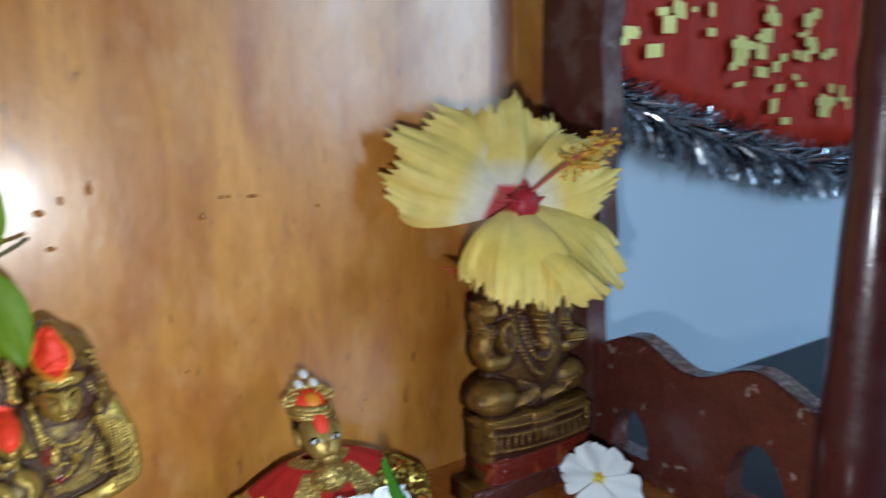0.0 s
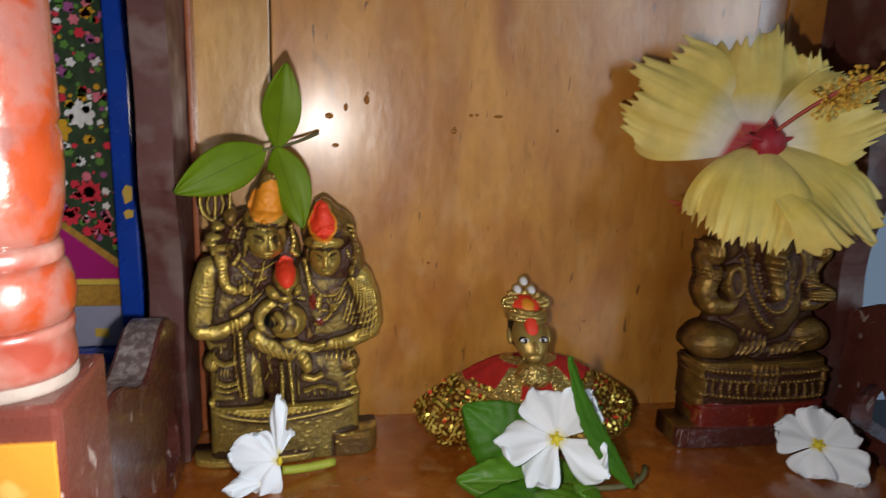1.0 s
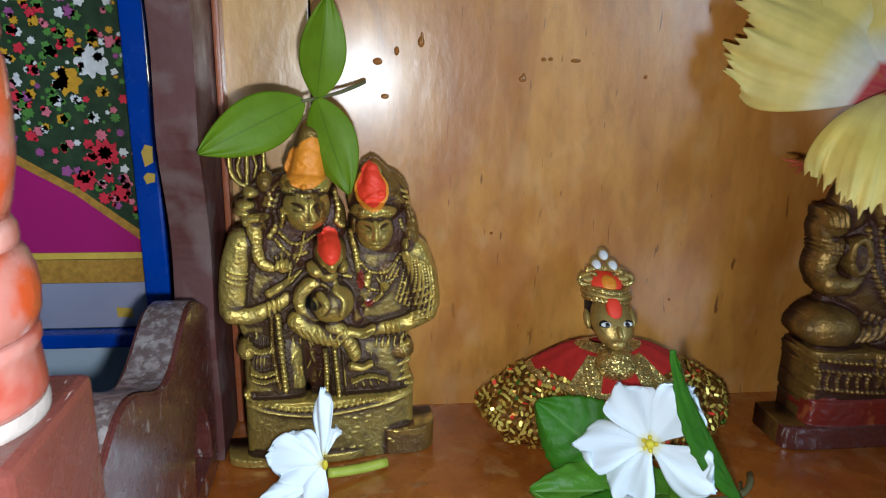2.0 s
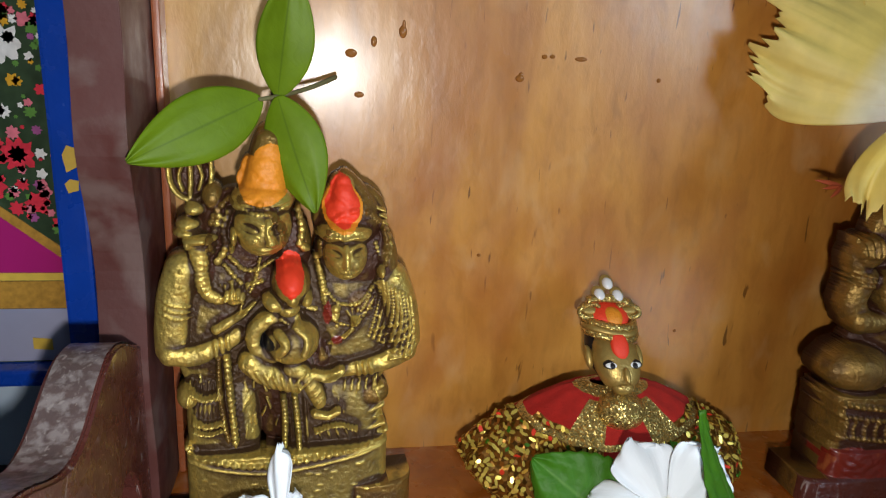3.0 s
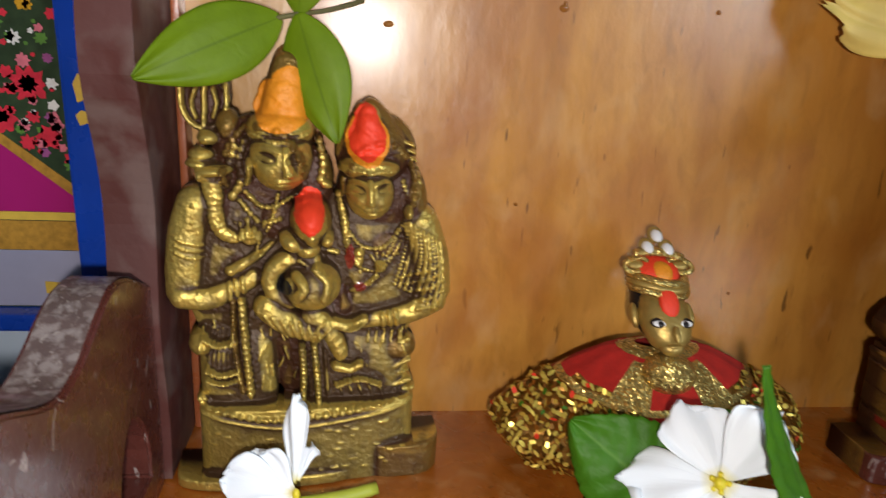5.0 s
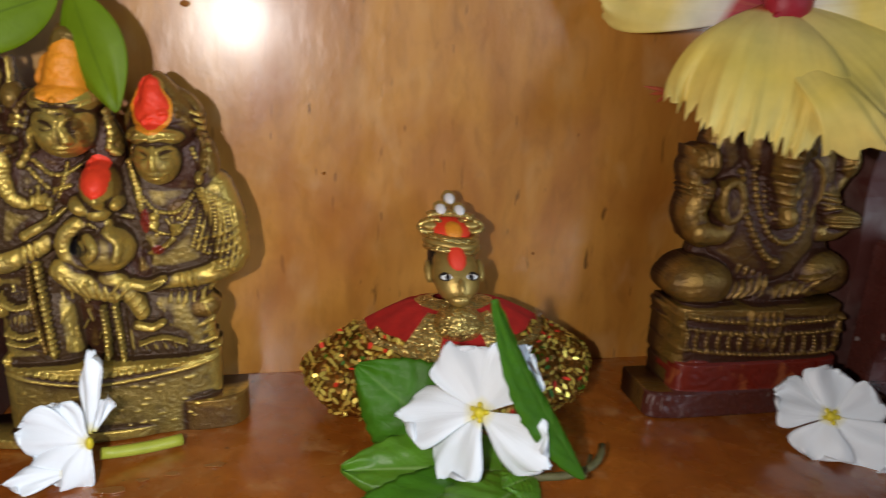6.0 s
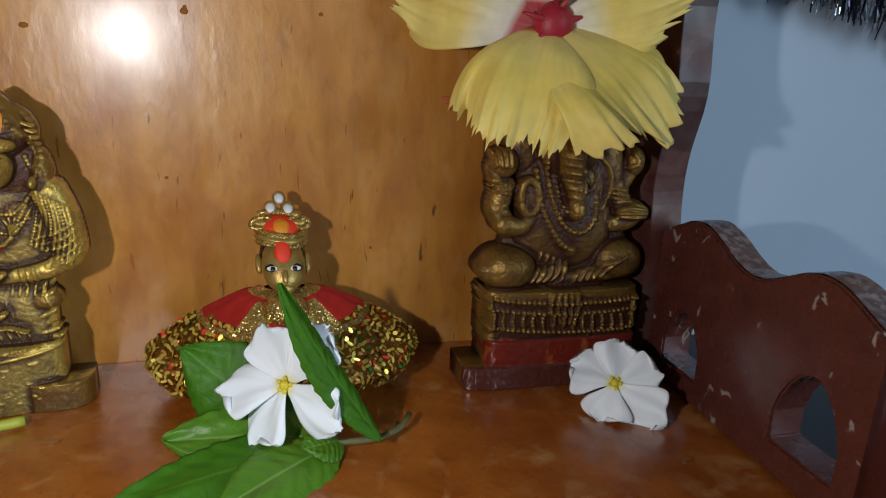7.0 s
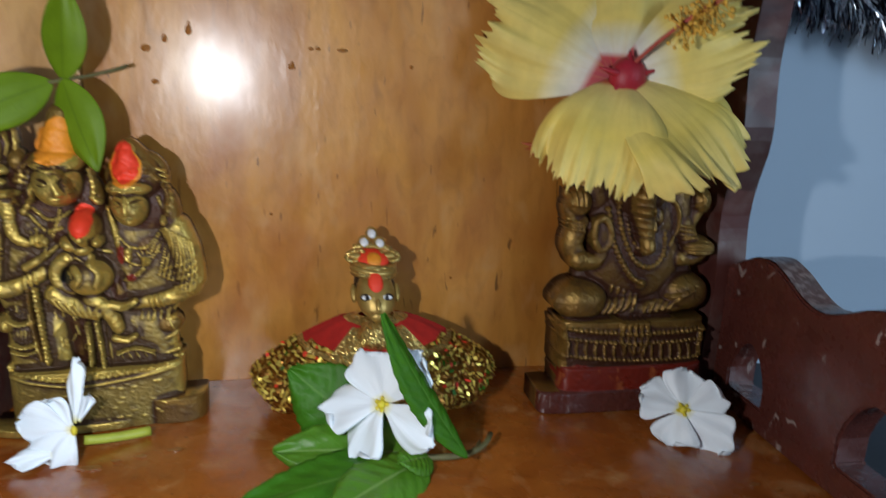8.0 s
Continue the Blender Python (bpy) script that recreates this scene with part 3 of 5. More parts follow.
def side_post(x0, x1, parent, flip):
    edge = [(0.262 - 0.005 / (1 + math.exp(-(z - 0.108) / 0.006)) + 0.0015 * math.sin(z * 95), z) for z in np.linspace(0.0005, 0.33, 60)]
    outline = edge + [(0.309, 0.33), (0.309, 0.0005)]
    return part("side_post", prism(outline, x0, x1 - x0, "x", 0.001), M_MAROON_DUSTY, parent, "maroon post with a gently waved front edge")


def turned_pillar(cx, cy, parent):
    hw = 0.0135
    block = part("pillar_block", box(cx - hw, cx + hw, cy - hw, cy + hw, 0.0005, 0.1025, 0.0015), M_MAROON, parent)
    part("front_plate", box(cx - hw + 0.0008, cx + hw - 0.0008, cy - hw - 0.0012, cy - hw - 0.0001, 0.002, 0.0965, 0.0003), M_YELLOW, block, "yellow painted front face")
    part("foot_ring", lathe(cx, cy, [(0.1022, 0.0120), (0.1032, 0.0122), (0.1045, 0.0121), (0.1053, 0.0117)]), M_DUST, parent, "dust-covered bottom moulding", True)
    part("drum", lathe(cx, cy, [(0.1048, 0.0119), (0.106, 0.0122), (0.108, 0.0121), (0.1118, 0.0118), (0.1125, 0.0122), (0.1138, 0.0122), (0.1142, 0.0117)]), M_DRUM, parent, "brick-red drum, dusty", True)
    part("bulb", lathe(cx, cy, [(0.1140, 0.0112), (0.1150, 0.0121), (0.1170, 0.0127), (0.1195, 0.0129), (0.1220, 0.0126), (0.1243, 0.0119), (0.1255, 0.0110)]), M_ORANGE, parent, "glossy orange ring", True)
    part("neck", lathe(cx, cy, [(0.1252, 0.0110), (0.1262, 0.0113), (0.1278, 0.0112), (0.1290, 0.0106)]), M_DRUM, parent, "dusty neck groove", True)
    prof = [(0.1285, 0.0104), (0.131, 0.0111), (0.136, 0.0121), (0.142, 0.0125), (0.148, 0.0124), (0.1492, 0.0119), (0.1498, 0.0119), (0.151, 0.0124)]
    prof += [(0.151 + i * 0.006, 0.0124 - 0.0022 * (i / 24)) for i in range(1, 25)]
    part("shaft", lathe(cx, cy, prof), M_ORANGE, parent, "glossy orange turned shaft", True)


shrine = thing("wooden_shrine", 0.0775, 0.19, -0.02, "varnished wooden shrine with maroon posts standing on a dark ledge", "shrine")
part("floor_board", box(-0.0895, 0.2465, 0.085, 0.3095, -0.0205, 0.0, 0.0012), M_SHELF, shrine, "glossy red-brown varnished floor board")
back = part("back_panel", box(-0.0395, 0.1895, 0.300, 0.309, -0.0004, 0.33, 0.0006), M_PANEL, shrine, "orange-brown varnished plywood back panel, marked and shiny")
part("panel_strip", box(-0.0745, -0.0402, 0.2996, 0.309, 0.0002, 0.33, 0.0006), M_PANEL_PALE, shrine, "paler varnished strip beside a dark seam")
part("panel_groove", box(0.1897, 0.2045, 0.3015, 0.309, 0.0002, 0.33, 0.0004), M_STRIP, shrine, "darker recessed strip")
part("panel_strip", box(0.2047, 0.2255, 0.300, 0.309, 0.0002, 0.33, 0.0006), M_PANEL, shrine, "varnished edge strip")
part("corner_strip", box(-0.0733, -0.0709, 0.2905, 0.2994, 0.0002, 0.33, 0.0008), M_TRIM, shrine, "narrow red-brown corner moulding")
side_post(-0.0865, -0.0735, shrine, -1)
side_post(0.2245, 0.2385, shrine, 1)
side_rail(-0.0885, 0.0135, 0.126, shrine)
side_rail(0.2295, 0.0135, 0.1465, shrine)
turned_pillar(-0.0760, 0.1120, shrine)
prof = [(0.0005, 0.0135), (0.060, 0.0135), (0.064, 0.0128), (0.075, 0.0124), (0.10, 0.0118), (0.13, 0.0112), (0.155, 0.0100), (0.175, 0.0096), (0.195, 0.0108), (0.205, 0.0100), (0.23, 0.0106), (0.295, 0.0110)]
part("front_post", lathe(0.2335, 0.1330, prof), M_POST, shrine, "dark maroon turned front post", True)


# amber drips on the back panel
def drip(x, z, rx, rz, tail=0.0):
    bm = bmesh.new()
    ball(bm, (x, 0.2999, z), (rx, 0.0006, rz), 0, 12)
    if tail:
        ball(bm, (x + rx * 0.2, 0.2999, z + rz), (rx * 0.5, 0.0004, tail), 0, 10)
    part("drip", bm, M_AMBER, back)


drip(0.0018, 0.1535, 0.0013, 0.0020, 0.0016)
drip(0.0420, 0.1405, 0.0015, 0.0012, 0.001)
drip(0.0500, 0.1480, 0.0010, 0.0008)
drip(0.0528, 0.1482, 0.0010, 0.0007)
drip(0.0630, 0.1478, 0.0022, 0.0008)
drip(0.0922, 0.1420, 0.0008, 0.0008)
drip(-0.0148, 0.1460, 0.0019, 0.0014)
drip(-0.0075, 0.1500, 0.0010, 0.0017)
drip(-0.0120, 0.1330, 0.0016, 0.0010)
drip(0.032, 0.0780, 0.0007, 0.0006)
drip(0.1130, 0.047, 0.0006, 0.0006)


# ---- framed print to the side ----
photo = thing("framed_print", -0.17, 0.300, 0.034, "blue-framed glossy print of flowers and magenta cloth, hung on the wall", "picture")
FX0, FX1, FZ0, FZ1, FY = -0.245, -0.0965, 0.0335, 0.30, 0.300
for nm, b in (("frame_bar", (FX1 - 0.0095, FX1, FY - 0.006, FY + 0.012, FZ0, FZ1)), ("frame_bar", (FX0, FX0 + 0.0095, FY - 0.006, FY + 0.012, FZ0, FZ1)),
              ("frame_bar", (FX0 + 0.0097, FX1 - 0.0097, FY - 0.006, FY + 0.012, FZ0, FZ0 + 0.006)), ("frame_bar", (FX0 + 0.0097, FX1 - 0.0097, FY - 0.006, FY + 0.012, FZ1 - 0.008, FZ1))):
    part(nm, box(*b, 0.0012), M_BLUE, photo, "bright blue painted moulding")
part("frame_side", box(FX1 + 0.0001, FX1 + 0.0042, FY - 0.003, WALL_Y - 0.002, FZ0, FZ1, 0.0005), M_FRAMESIDE, photo, "black side of the frame")
sheet = part("picture_sheet", box(FX0 + 0.008, FX1 - 0.008, FY + 0.001, FY + 0.004, FZ0 + 0.004, FZ1 - 0.006, 0), M_PRINT, photo, "printed sheet of bright garden flowers")


def printed(outline, lift, mat, name):
    part(name, prism(outline, FY + 0.001 - lift, lift - 0.0001, "y"), mat, sheet)


XR = FX1 - 0.0095
printed([(FX0 + 0.0096, 0.0715), (XR, 0.0715), (XR, 0.0750), (-0.130, 0.0945), (-0.16, 0.112), (FX0 + 0.0096, 0.112)], 0.0003, M_MAGENTA, "magenta_cloth")
printed([(-0.16, 0.112), (-0.130, 0.0945), (XR, 0.0750), (XR, 0.0790), (-0.128, 0.0965), (-0.158, 0.115)], 0.0005, M_FRINGE, "gold_border")
printed([(FX0 + 0.0096, 0.0590), (XR, 0.0590), (XR, 0.0685), (FX0 + 0.0096, 0.0685)], 0.0004, M_FRINGE, "fringe_band")
printed([(FX0 + 0.0096, 0.0688), (XR, 0.0688), (XR, 0.0714), (FX0 + 0.0096, 0.0714)], 0.0005, M_GOLDPAINT, "gold_band")
printed([(FX0 + 0.0096, 0.0400), (XR, 0.0400), (XR, 0.0588), (FX0 + 0.0096, 0.0588)], 0.0003, M_GREYPRINT, "lilac_ground")


def print_flower(x, z, r, mat, seed, petals):
    rnd = random.Random(seed)
    bm = bmesh.new()
    c = bm.verts.new((x, FY + 0.0004, z))
    n = petals * 4
    ring = [bm.verts.new((x + r * (0.80 + 0.16 * math.cos(petals * a) + rnd.uniform(-.1, .1)) * math.cos(a), FY + 0.0004, z + r * (0.80 + 0.16 * math.cos(petals * a) + rnd.uniform(-.1, .1)) * math.sin(a)))
            for a in (2 * math.pi * i / n for i in range(n))]
    for i in range(n):
        bm.faces.new((c, ring[i], ring[(i + 1) % n]))
    part("printed_flower", bm, mat, sheet)


rnd = random.Random(11)
for i in range(480):
    x, z = rnd.uniform(-0.155, XR - 0.001), rnd.uniform(0.082, 0.215)
    if z < 0.083 - 0.78 * (x + 0.107):
        continue
    low = z < 0.118
    mat = PRINTS[rnd.choice((0, 0, 0, 1, 1, 2, 5, 4)) if low else rnd.choice((4, 4, 4, 4, 2, 2, 5, 1, 3, 0))]
    print_flower(x, z, rnd.uniform(0.0007, 0.0027), mat, i, rnd.choice((5, 6, 8)))
print_flower(-0.1175, 0.1105, 0.0062, PRINTS[0], 201, 9)
print_flower(-0.1175, 0.1105, 0.0030, PRINTS[2], 202, 9)
print_flower(-0.1190, 0.1440, 0.0070, PRINTS[2], 203, 8)
print_flower(-0.1280, 0.1370, 0.0060, PRINTS[3], 204, 7)
print_flower(-0.1260, 0.1000, 0.0050, PRINTS[0], 205, 7)
print_flower(-0.1130, 0.0950, 0.0042, PRINTS[0], 206, 6)
part("caption_mark", prism([(-0.1195, 0.0445), (-0.1135, 0.0440), (-0.1135, 0.0480), (-0.1195, 0.0485)], FY + 0.0002, 0.0003, "y"), M_GOLDPAINT, sheet)
for z, h in ((0.1105, 0.0042), (0.102, 0.0022)):
    part("worn_patch", prism([(-0.1015, z - h), (-0.0985, z - h * 0.6), (-0.0982, z + h * 0.8), (-0.1008, z + h), (-0.1024, z + h * 0.3)], FY - 0.0064, 0.0003, "y"), M_GOLDPAINT, photo, "gold showing through worn paint")


# ---- red banner and tinsel beside the shrine ----
banner = thing("banner", 0.48, WALL_Y - 0.004, 0.16, "red printed cloth banner with gold foil squares hung on the wall", "banner")


def hem(x):
    return 0.158 + 0.042 * max(0.0, (0.54 - x) / 0.21) ** 1.1


bm = bmesh.new()
cols = [[bm.verts.new((x, WALL_Y - 0.004 - 0.0015 * math.sin(x * 140), hem(x) + (0.42 - hem(x)) * k / 12)) for k in range(13)] for x in np.linspace(0.24, 0.85, 60)]
for a, b in zip(cols, cols[1:]):
    for k in range(12):
        bm.faces.new((a[k], b[k], b[k + 1], a[k + 1]))
bmesh.ops.solidify(bm, geom=bm.faces[:], thickness=0.0012)
part("cloth", bm, M_BANNER, banner, "", True)
rnd = random.Random(5)
for cx, cz, nn in ((0.352, 0.222, 7), (0.445, 0.205, 12), (0.475, 0.24, 10), (0.53, 0.235, 12), (0.565, 0.205, 10), (0.50, 0.20, 5), (0.60, 0.18, 6), (0.395, 0.26, 6), (0.36, 0.27, 6), (0.31, 0.235, 4)):
    for k in range(nn):
        x, z, w, h = cx + rnd.uniform(-0.012, 0.012), cz + rnd.uniform(-0.03, 0.03), rnd.uniform(0.005, 0.016), rnd.uniform(0.003, 0.012)
        if z - h < hem(x) + 0.004:
            continue
        s = rnd.uniform(-0.002, 0.002)
        part("foil_square", prism([(x, z), (x + w, z + s), (x + w, z + h + s), (x, z + h)], WALL_Y - 0.0085 - rnd.uniform(0, 0.001), 0.0004, "y"), M_FOIL, banner)

garland = thing("tinsel_garland", 0.45, WALL_Y - 0.012, 0.15, "silver and dark tinsel garland hung under the red banner", "garland")
bm = bmesh.new()
cord = [(x, WALL_Y - 0.016, hem(x) - 0.014) for x in np.linspace(0.25, 0.80, 50)]
tube(bm, cord, 0.0008, seg=5)
part("cord", bm, M_TINSEL_DARK, garland)
for nm, mt, count, sd in (("tinsel", M_TINSEL, 2600, 7), ("tinsel", M_TINSEL_DARK, 2600, 8)):
    rnd = random.Random(sd)
    vs, fs = [], []
    for k in range(count):
        x = rnd.uniform(0.25, 0.80)
        a = rnd.uniform(0, 2 * math.pi)
        ln = rnd.uniform(0.012, 0.027)
        d = Vector((rnd.uniform(-0.55, 0.75), 0.45 * math.sin(a) - 0.1, math.cos(a) * 0.9 - 0.35)).normalized() * ln
        if d.y > 0.012:
            d.y = 0.012
        p = Vector((x, WALL_Y - 0.016, hem(x) - 0.014))
        sdv = Vector((rnd.uniform(-1, 1), rnd.uniform(-1, 1), rnd.uniform(-1, 1))).cross(d).normalized() * 0.0007
        mid = p + d * 0.55 + Vector((0, 0, -0.001))
        e = p + d + Vector((0, 0, -0.004))
        i = len(vs)
        vs += [p - sdv, p + sdv, mid + sdv, mid - sdv, e + sdv * 0.6, e - sdv * 0.6]
        fs += [(i, i + 1, i + 2, i + 3), (i + 3, i + 2, i + 4, i + 5)]
    me = bpy.data.meshes.new(nm)
    me.from_pydata([tuple(v - garland.location) for v in vs], [], fs)
    me.materials.append(mt)
    ob = new(nm, me)
    ob.parent = garland
    tagged(ob, kind="stuff")


# ---- the brass family statue ----
r = Relief(-44, 44, 0, 128, 0.27)
# plinth: bowed block, flared foot, rope rim
r.block(-33, 30, 0, 25, 8, 9, 0, 2.6)
r.block(-40, 16, 0, 3.0, 9, 9.5, 0, 3.0)
r.block(13, 38.5, 0, 10.5, 6, 11, 4, 2.6)
r.cord(1.15, 16.8, (-32.5, 26), (-20, 23), (-9, 21.9), (12, 23.8), (29.6, 26.6), beads=2.4)
r.cord(0.6, 17.2, (-32.5, 22.8), (-9, 19.2), (12, 21.0), (29.6, 23.6))
rnd = random.Random(3)
for k in range(40):
    r.egg(rnd.uniform(-30, 28), rnd.uniform(4, 19), rnd.uniform(0.6, 1.6), rnd.uniform(0.3, 0.6), 15, 0.45)
# bodies: skirts, torsos and shoulders
r.egg(-18.7, 63.8, 16.97, 28.78, 5, 5)
r.egg(-21.5, 32.7, 11.17, 16.91, 5, 6, 0, 0, 3.5)
r.egg(14.9, 62.9, 18.18, 27.27, 5, 5)
r.egg(12.7, 30.5, 15.86, 16.91, 5, 6, 0, 0, 3.5)
r.egg(-1.2, 48.9, 13.72, 28.98, 4, 5, 4)
r.egg(-19.9, 67.4, 5.13, 5.13, 6, 4.4, 4)
r.egg(-9.4, 78.7, 6.64, 6.64, 6, 4.6, 4)
r.egg(-26.4, 82.7, 5.45, 9.09, 6, 4, 4)
r.egg(6.6, 54.8, 6.04, 9.06, 6, 5, 4)
r.egg(19.8, 71.7, 6.64, 6.04, 6, 4.4, 4)
r.egg(24.7, 39.5, 6.04, 4.53, 6, 5, 4)
r.egg(-31.3, 44.2, 3.56, 3.86, 8, 7)
# tall figure: hair, crown and head
r.egg(-15.6, 92.5, 10.94, 15.2, 5, 4, 4)
r.egg(-0.3, 89.4, 6.1, 10.68, 4, 5, 4)
r.cord(8.66, 5, (-7.7, 104.9), (-7.2, 112.3), (-6.4, 122.1), mi=4, taper=0.46)
r.cord(7.45, 9, (-8, 102.9), (-7.6, 111.1), (-6.7, 120.6), mi=4, taper=0.52)
r.egg(-8.7, 104.6, 8.73, 5.24, 10, 9)
r.egg(-8.6, 97.4, 8.21, 8.93, 10, 13)
# its face: sockets, brows, lids, nose, lips, ear
r.dent(-12.3, 98.8, 3.22, 1.82, 2.2, -6)
r.dent(-4.6, 98.6, 2.94, 1.68, 2.2, 6)
r.cord(0.45, 15, (-15.6, 100.2), (-12.5, 101.7), (-8.7, 100.3))
r.cord(0.45, 15, (-6.4, 100.3), (-3.7, 101.4), (-0.8, 100.3))
r.egg(-12.3, 98.6, 2.38, 0.91, 15, 1.8, 0, -8)
r.egg(-4.6, 98.4, 2.1, 0.84, 15, 1.7, 0, 6)
r.cord(0.91, 15, (-7.1, 100.9), (-6.8, 97.5), (-6.2, 94.9), taper=1.6)
r.egg(-6.2, 94.6, 1.68, 0.84, 15, 0.9)
r.egg(-8.1, 92.6, 2.38, 0.63, 15, 1.3)
r.egg(-8.1, 91.2, 1.96, 0.63, 15, 1.4)
r.egg(-12.3, 94.8, 2.38, 2.1, 15, 0.7)
r.egg(-16.6, 94.9, 1.16, 2.91, 12, 6)
r.egg(-17.1, 91.5, 0.87, 1.16, 12, 7)
r.cord(0.7, 15, (-16.5, 103.8), (-12.5, 103.2), (-8.5, 102.8), (-3.7, 103.3), (0, 104.7), beads=1.26)
r.cord(0.42, 15, (-16, 104.9), (-8.5, 104.1), (-0.6, 105.6))
# locks of hair down to the shoulders
r.cord(1.34, 9, (-17.8, 101), (-19.5, 95.8), (-19, 90.5), (-21.7, 85.9), beads=2.24)
r.cord(1.19, 9, (-20.6, 99.5), (-22.3, 93.5), (-23, 89), beads=2.09)
r.cord(1.19, 9, (1.5, 101.3), (2.5, 95.3), (2, 90.6), (4.5, 89.1), beads=2.09)
r.egg(-22.3, 104.5, 3.34, 4.56, 4, 6, 4)
r.egg(-21, 96.9, 6.12, 9.18, 3, 6, 4)
# trident and drum
r.cord(0.68, 6, (-28.5, 100.2), (-28.2, 107.5), (-27.8, 116.3))
r.cord(0.76, 6, (-33.8, 114.7), (-33.7, 109.1), (-31.7, 105.1), (-28.3, 103.7), (-24.8, 105), (-22.5, 109.4), (-22.5, 115.1))
r.cord(0.53, 6, (-30.1, 113.8), (-31.3, 110), (-30.3, 106.3))
r.cord(0.53, 6, (-25.9, 114), (-25, 110.2), (-26, 106.4))
r.egg(-28.5, 109.2, 6.24, 7.18, 1.5, 2.5, 4)
r.egg(-27.3, 101.5, 3.02, 2.11, 6, 5)
r.egg(-29.1, 97, 3.62, 2.11, 6, 5)
r.egg(-29.4, 94.8, 4.21, 1.66, 6, 6)
r.cord(1.06, 6, (-28.8, 92.7), (-29.1, 100.2), mi=4)
# cobra with ringed throat
r.cord(2.8, 10, (-26.8, 91.2), (-26.2, 86.4), (-26.1, 81.5), (-24.5, 76.8), (-20.8, 74.7), beads=1.62, taper=0.72)
r.egg(-25.9, 93.4, 5.01, 1.62, 10, 5, 0, 5)
r.egg(-29.3, 92.1, 1.34, 2.08, 9, 5)
# arms of the tall figure
r.cord(5.35, 7, (-31.2, 83.4), (-33.7, 75.4), (-34.9, 65.9), (-35.1, 59.4))
r.cord(3.65, 10, (-35.4, 58.2), (-28.6, 57.6), (-22, 60.3), (-16.6, 63.7), taper=0.75)
r.cord(0.59, 15, (-36.3, 75.2), (-33, 73.9), (-29.4, 72.9), beads=1.03)
r.cord(0.59, 15, (-36.4, 73.2), (-33.1, 71.9), (-29.4, 71.2), beads=1.03)
r.cord(0.59, 15, (-36.4, 71.2), (-33.1, 69.8), (-29.5, 69.4), beads=1.03)
r.cord(0.66, 15, (-23, 62.8), (-22.5, 57.2))
r.cord(0.66, 15, (-21.3, 63.4), (-20.7, 58.5))
r.cord(0.66, 15, (-19.5, 64), (-19, 59.7))
# raised palm and giving hand
r.egg(-17.1, 75.5, 3.23, 2.94, 15, 3)
r.cord(0.81, 15, (-19.4, 75.1), (-19.6, 78.7), taper=0.8)
r.cord(0.81, 15, (-17.9, 75.5), (-17.6, 79.9), taper=0.8)
r.cord(0.81, 15, (-16.3, 75.5), (-15.3, 79.9), taper=0.8)
r.cord(0.81, 15, (-14.9, 74.8), (-13.3, 78.9), taper=0.8)
r.cord(1.76, 15, (-22.4, 65.4), (-18, 68.2), (-14.6, 70.4), taper=0.8)
r.cord(0.68, 15, (-15.7, 69.4), (-12.4, 71.5), taper=0.8)
r.cord(0.68, 15, (-15.1, 70.2), (-11.7, 72.4), taper=0.8)
r.cord(0.68, 15, (-14.5, 71), (-10.9, 73.3), taper=0.8)
r.cord(0.68, 15, (-13.9, 71.8), (-10.2, 74.3), taper=0.8)
r.cord(0.66, 15, (-16.8, 69.5), (-14.6, 73.3))
# chains of the tall figure
r.cord(0.74, 15, (-18.1, 87.4), (-13.9, 83.3), (-8.8, 84.2), (-3, 88.5), beads=1.47)
r.cord(0.74, 15, (-19.6, 84.9), (-14.6, 79.3), (-8.3, 80.4), beads=1.47)
r.cord(0.59, 15, (-9.5, 86.7), (-11.7, 78.9), (-15.3, 72.6), beads=1.18)
# companion: pointed hood, head, braid
r.egg(17.3, 98.3, 11.59, 10.68, 4, 5, 4)
r.cord(10.1, 4, (17.1, 98.1), (16.2, 105.2), (15.3, 111), mi=4, taper=0.18)
r.egg(18.7, 86.4, 12.46, 13.68, 4, 6, 4)
r.egg(28.1, 83.3, 4.23, 10.57, 5, 6, 4)
r.cord(6.58, 8, (16, 94.8), (15.3, 102.9), (14.7, 108.9), taper=0.4)
r.egg(15, 95.1, 8.15, 3.78, 10, 9)
r.egg(15.1, 88.3, 6.65, 7.8, 10, 11.5)
# her face
r.dent(10.9, 90.2, 2.69, 1.56, 2.0, 4)
r.dent(18.5, 90.6, 2.69, 1.56, 2.0, -4)
r.cord(0.4, 15, (7.9, 91.4), (10.8, 92.7), (13.4, 91.8))
r.cord(0.4, 15, (15.7, 91.8), (18.7, 93), (21.6, 91.8))
r.egg(10.9, 90.1, 1.98, 0.78, 15, 1.6)
r.egg(18.5, 90.4, 1.98, 0.78, 15, 1.6)
r.cord(0.71, 15, (14.4, 92.7), (14.4, 89.6), (14.4, 87.2), taper=1.5)
r.egg(14.4, 86.9, 1.56, 0.71, 15, 0.8)
r.egg(14.9, 84.9, 2.12, 0.57, 15, 1.2)
r.egg(15, 83.6, 1.7, 0.59, 15, 1.3)
r.egg(11, 86.9, 1.84, 1.7, 15, 0.6)
r.egg(18.4, 86.9, 1.84, 1.7, 15, 0.6)
r.cord(0.64, 15, (6.9, 94.1), (11.5, 95.1), (14.4, 94.5), (17.4, 95.1), (21.9, 94.5), beads=1.13)
r.cord(0.5, 15, (13.8, 97.2), (13.9, 94.2))
r.cord(0.35, 15, (7.5, 95.9), (14.2, 96.9), (21.4, 96.2))
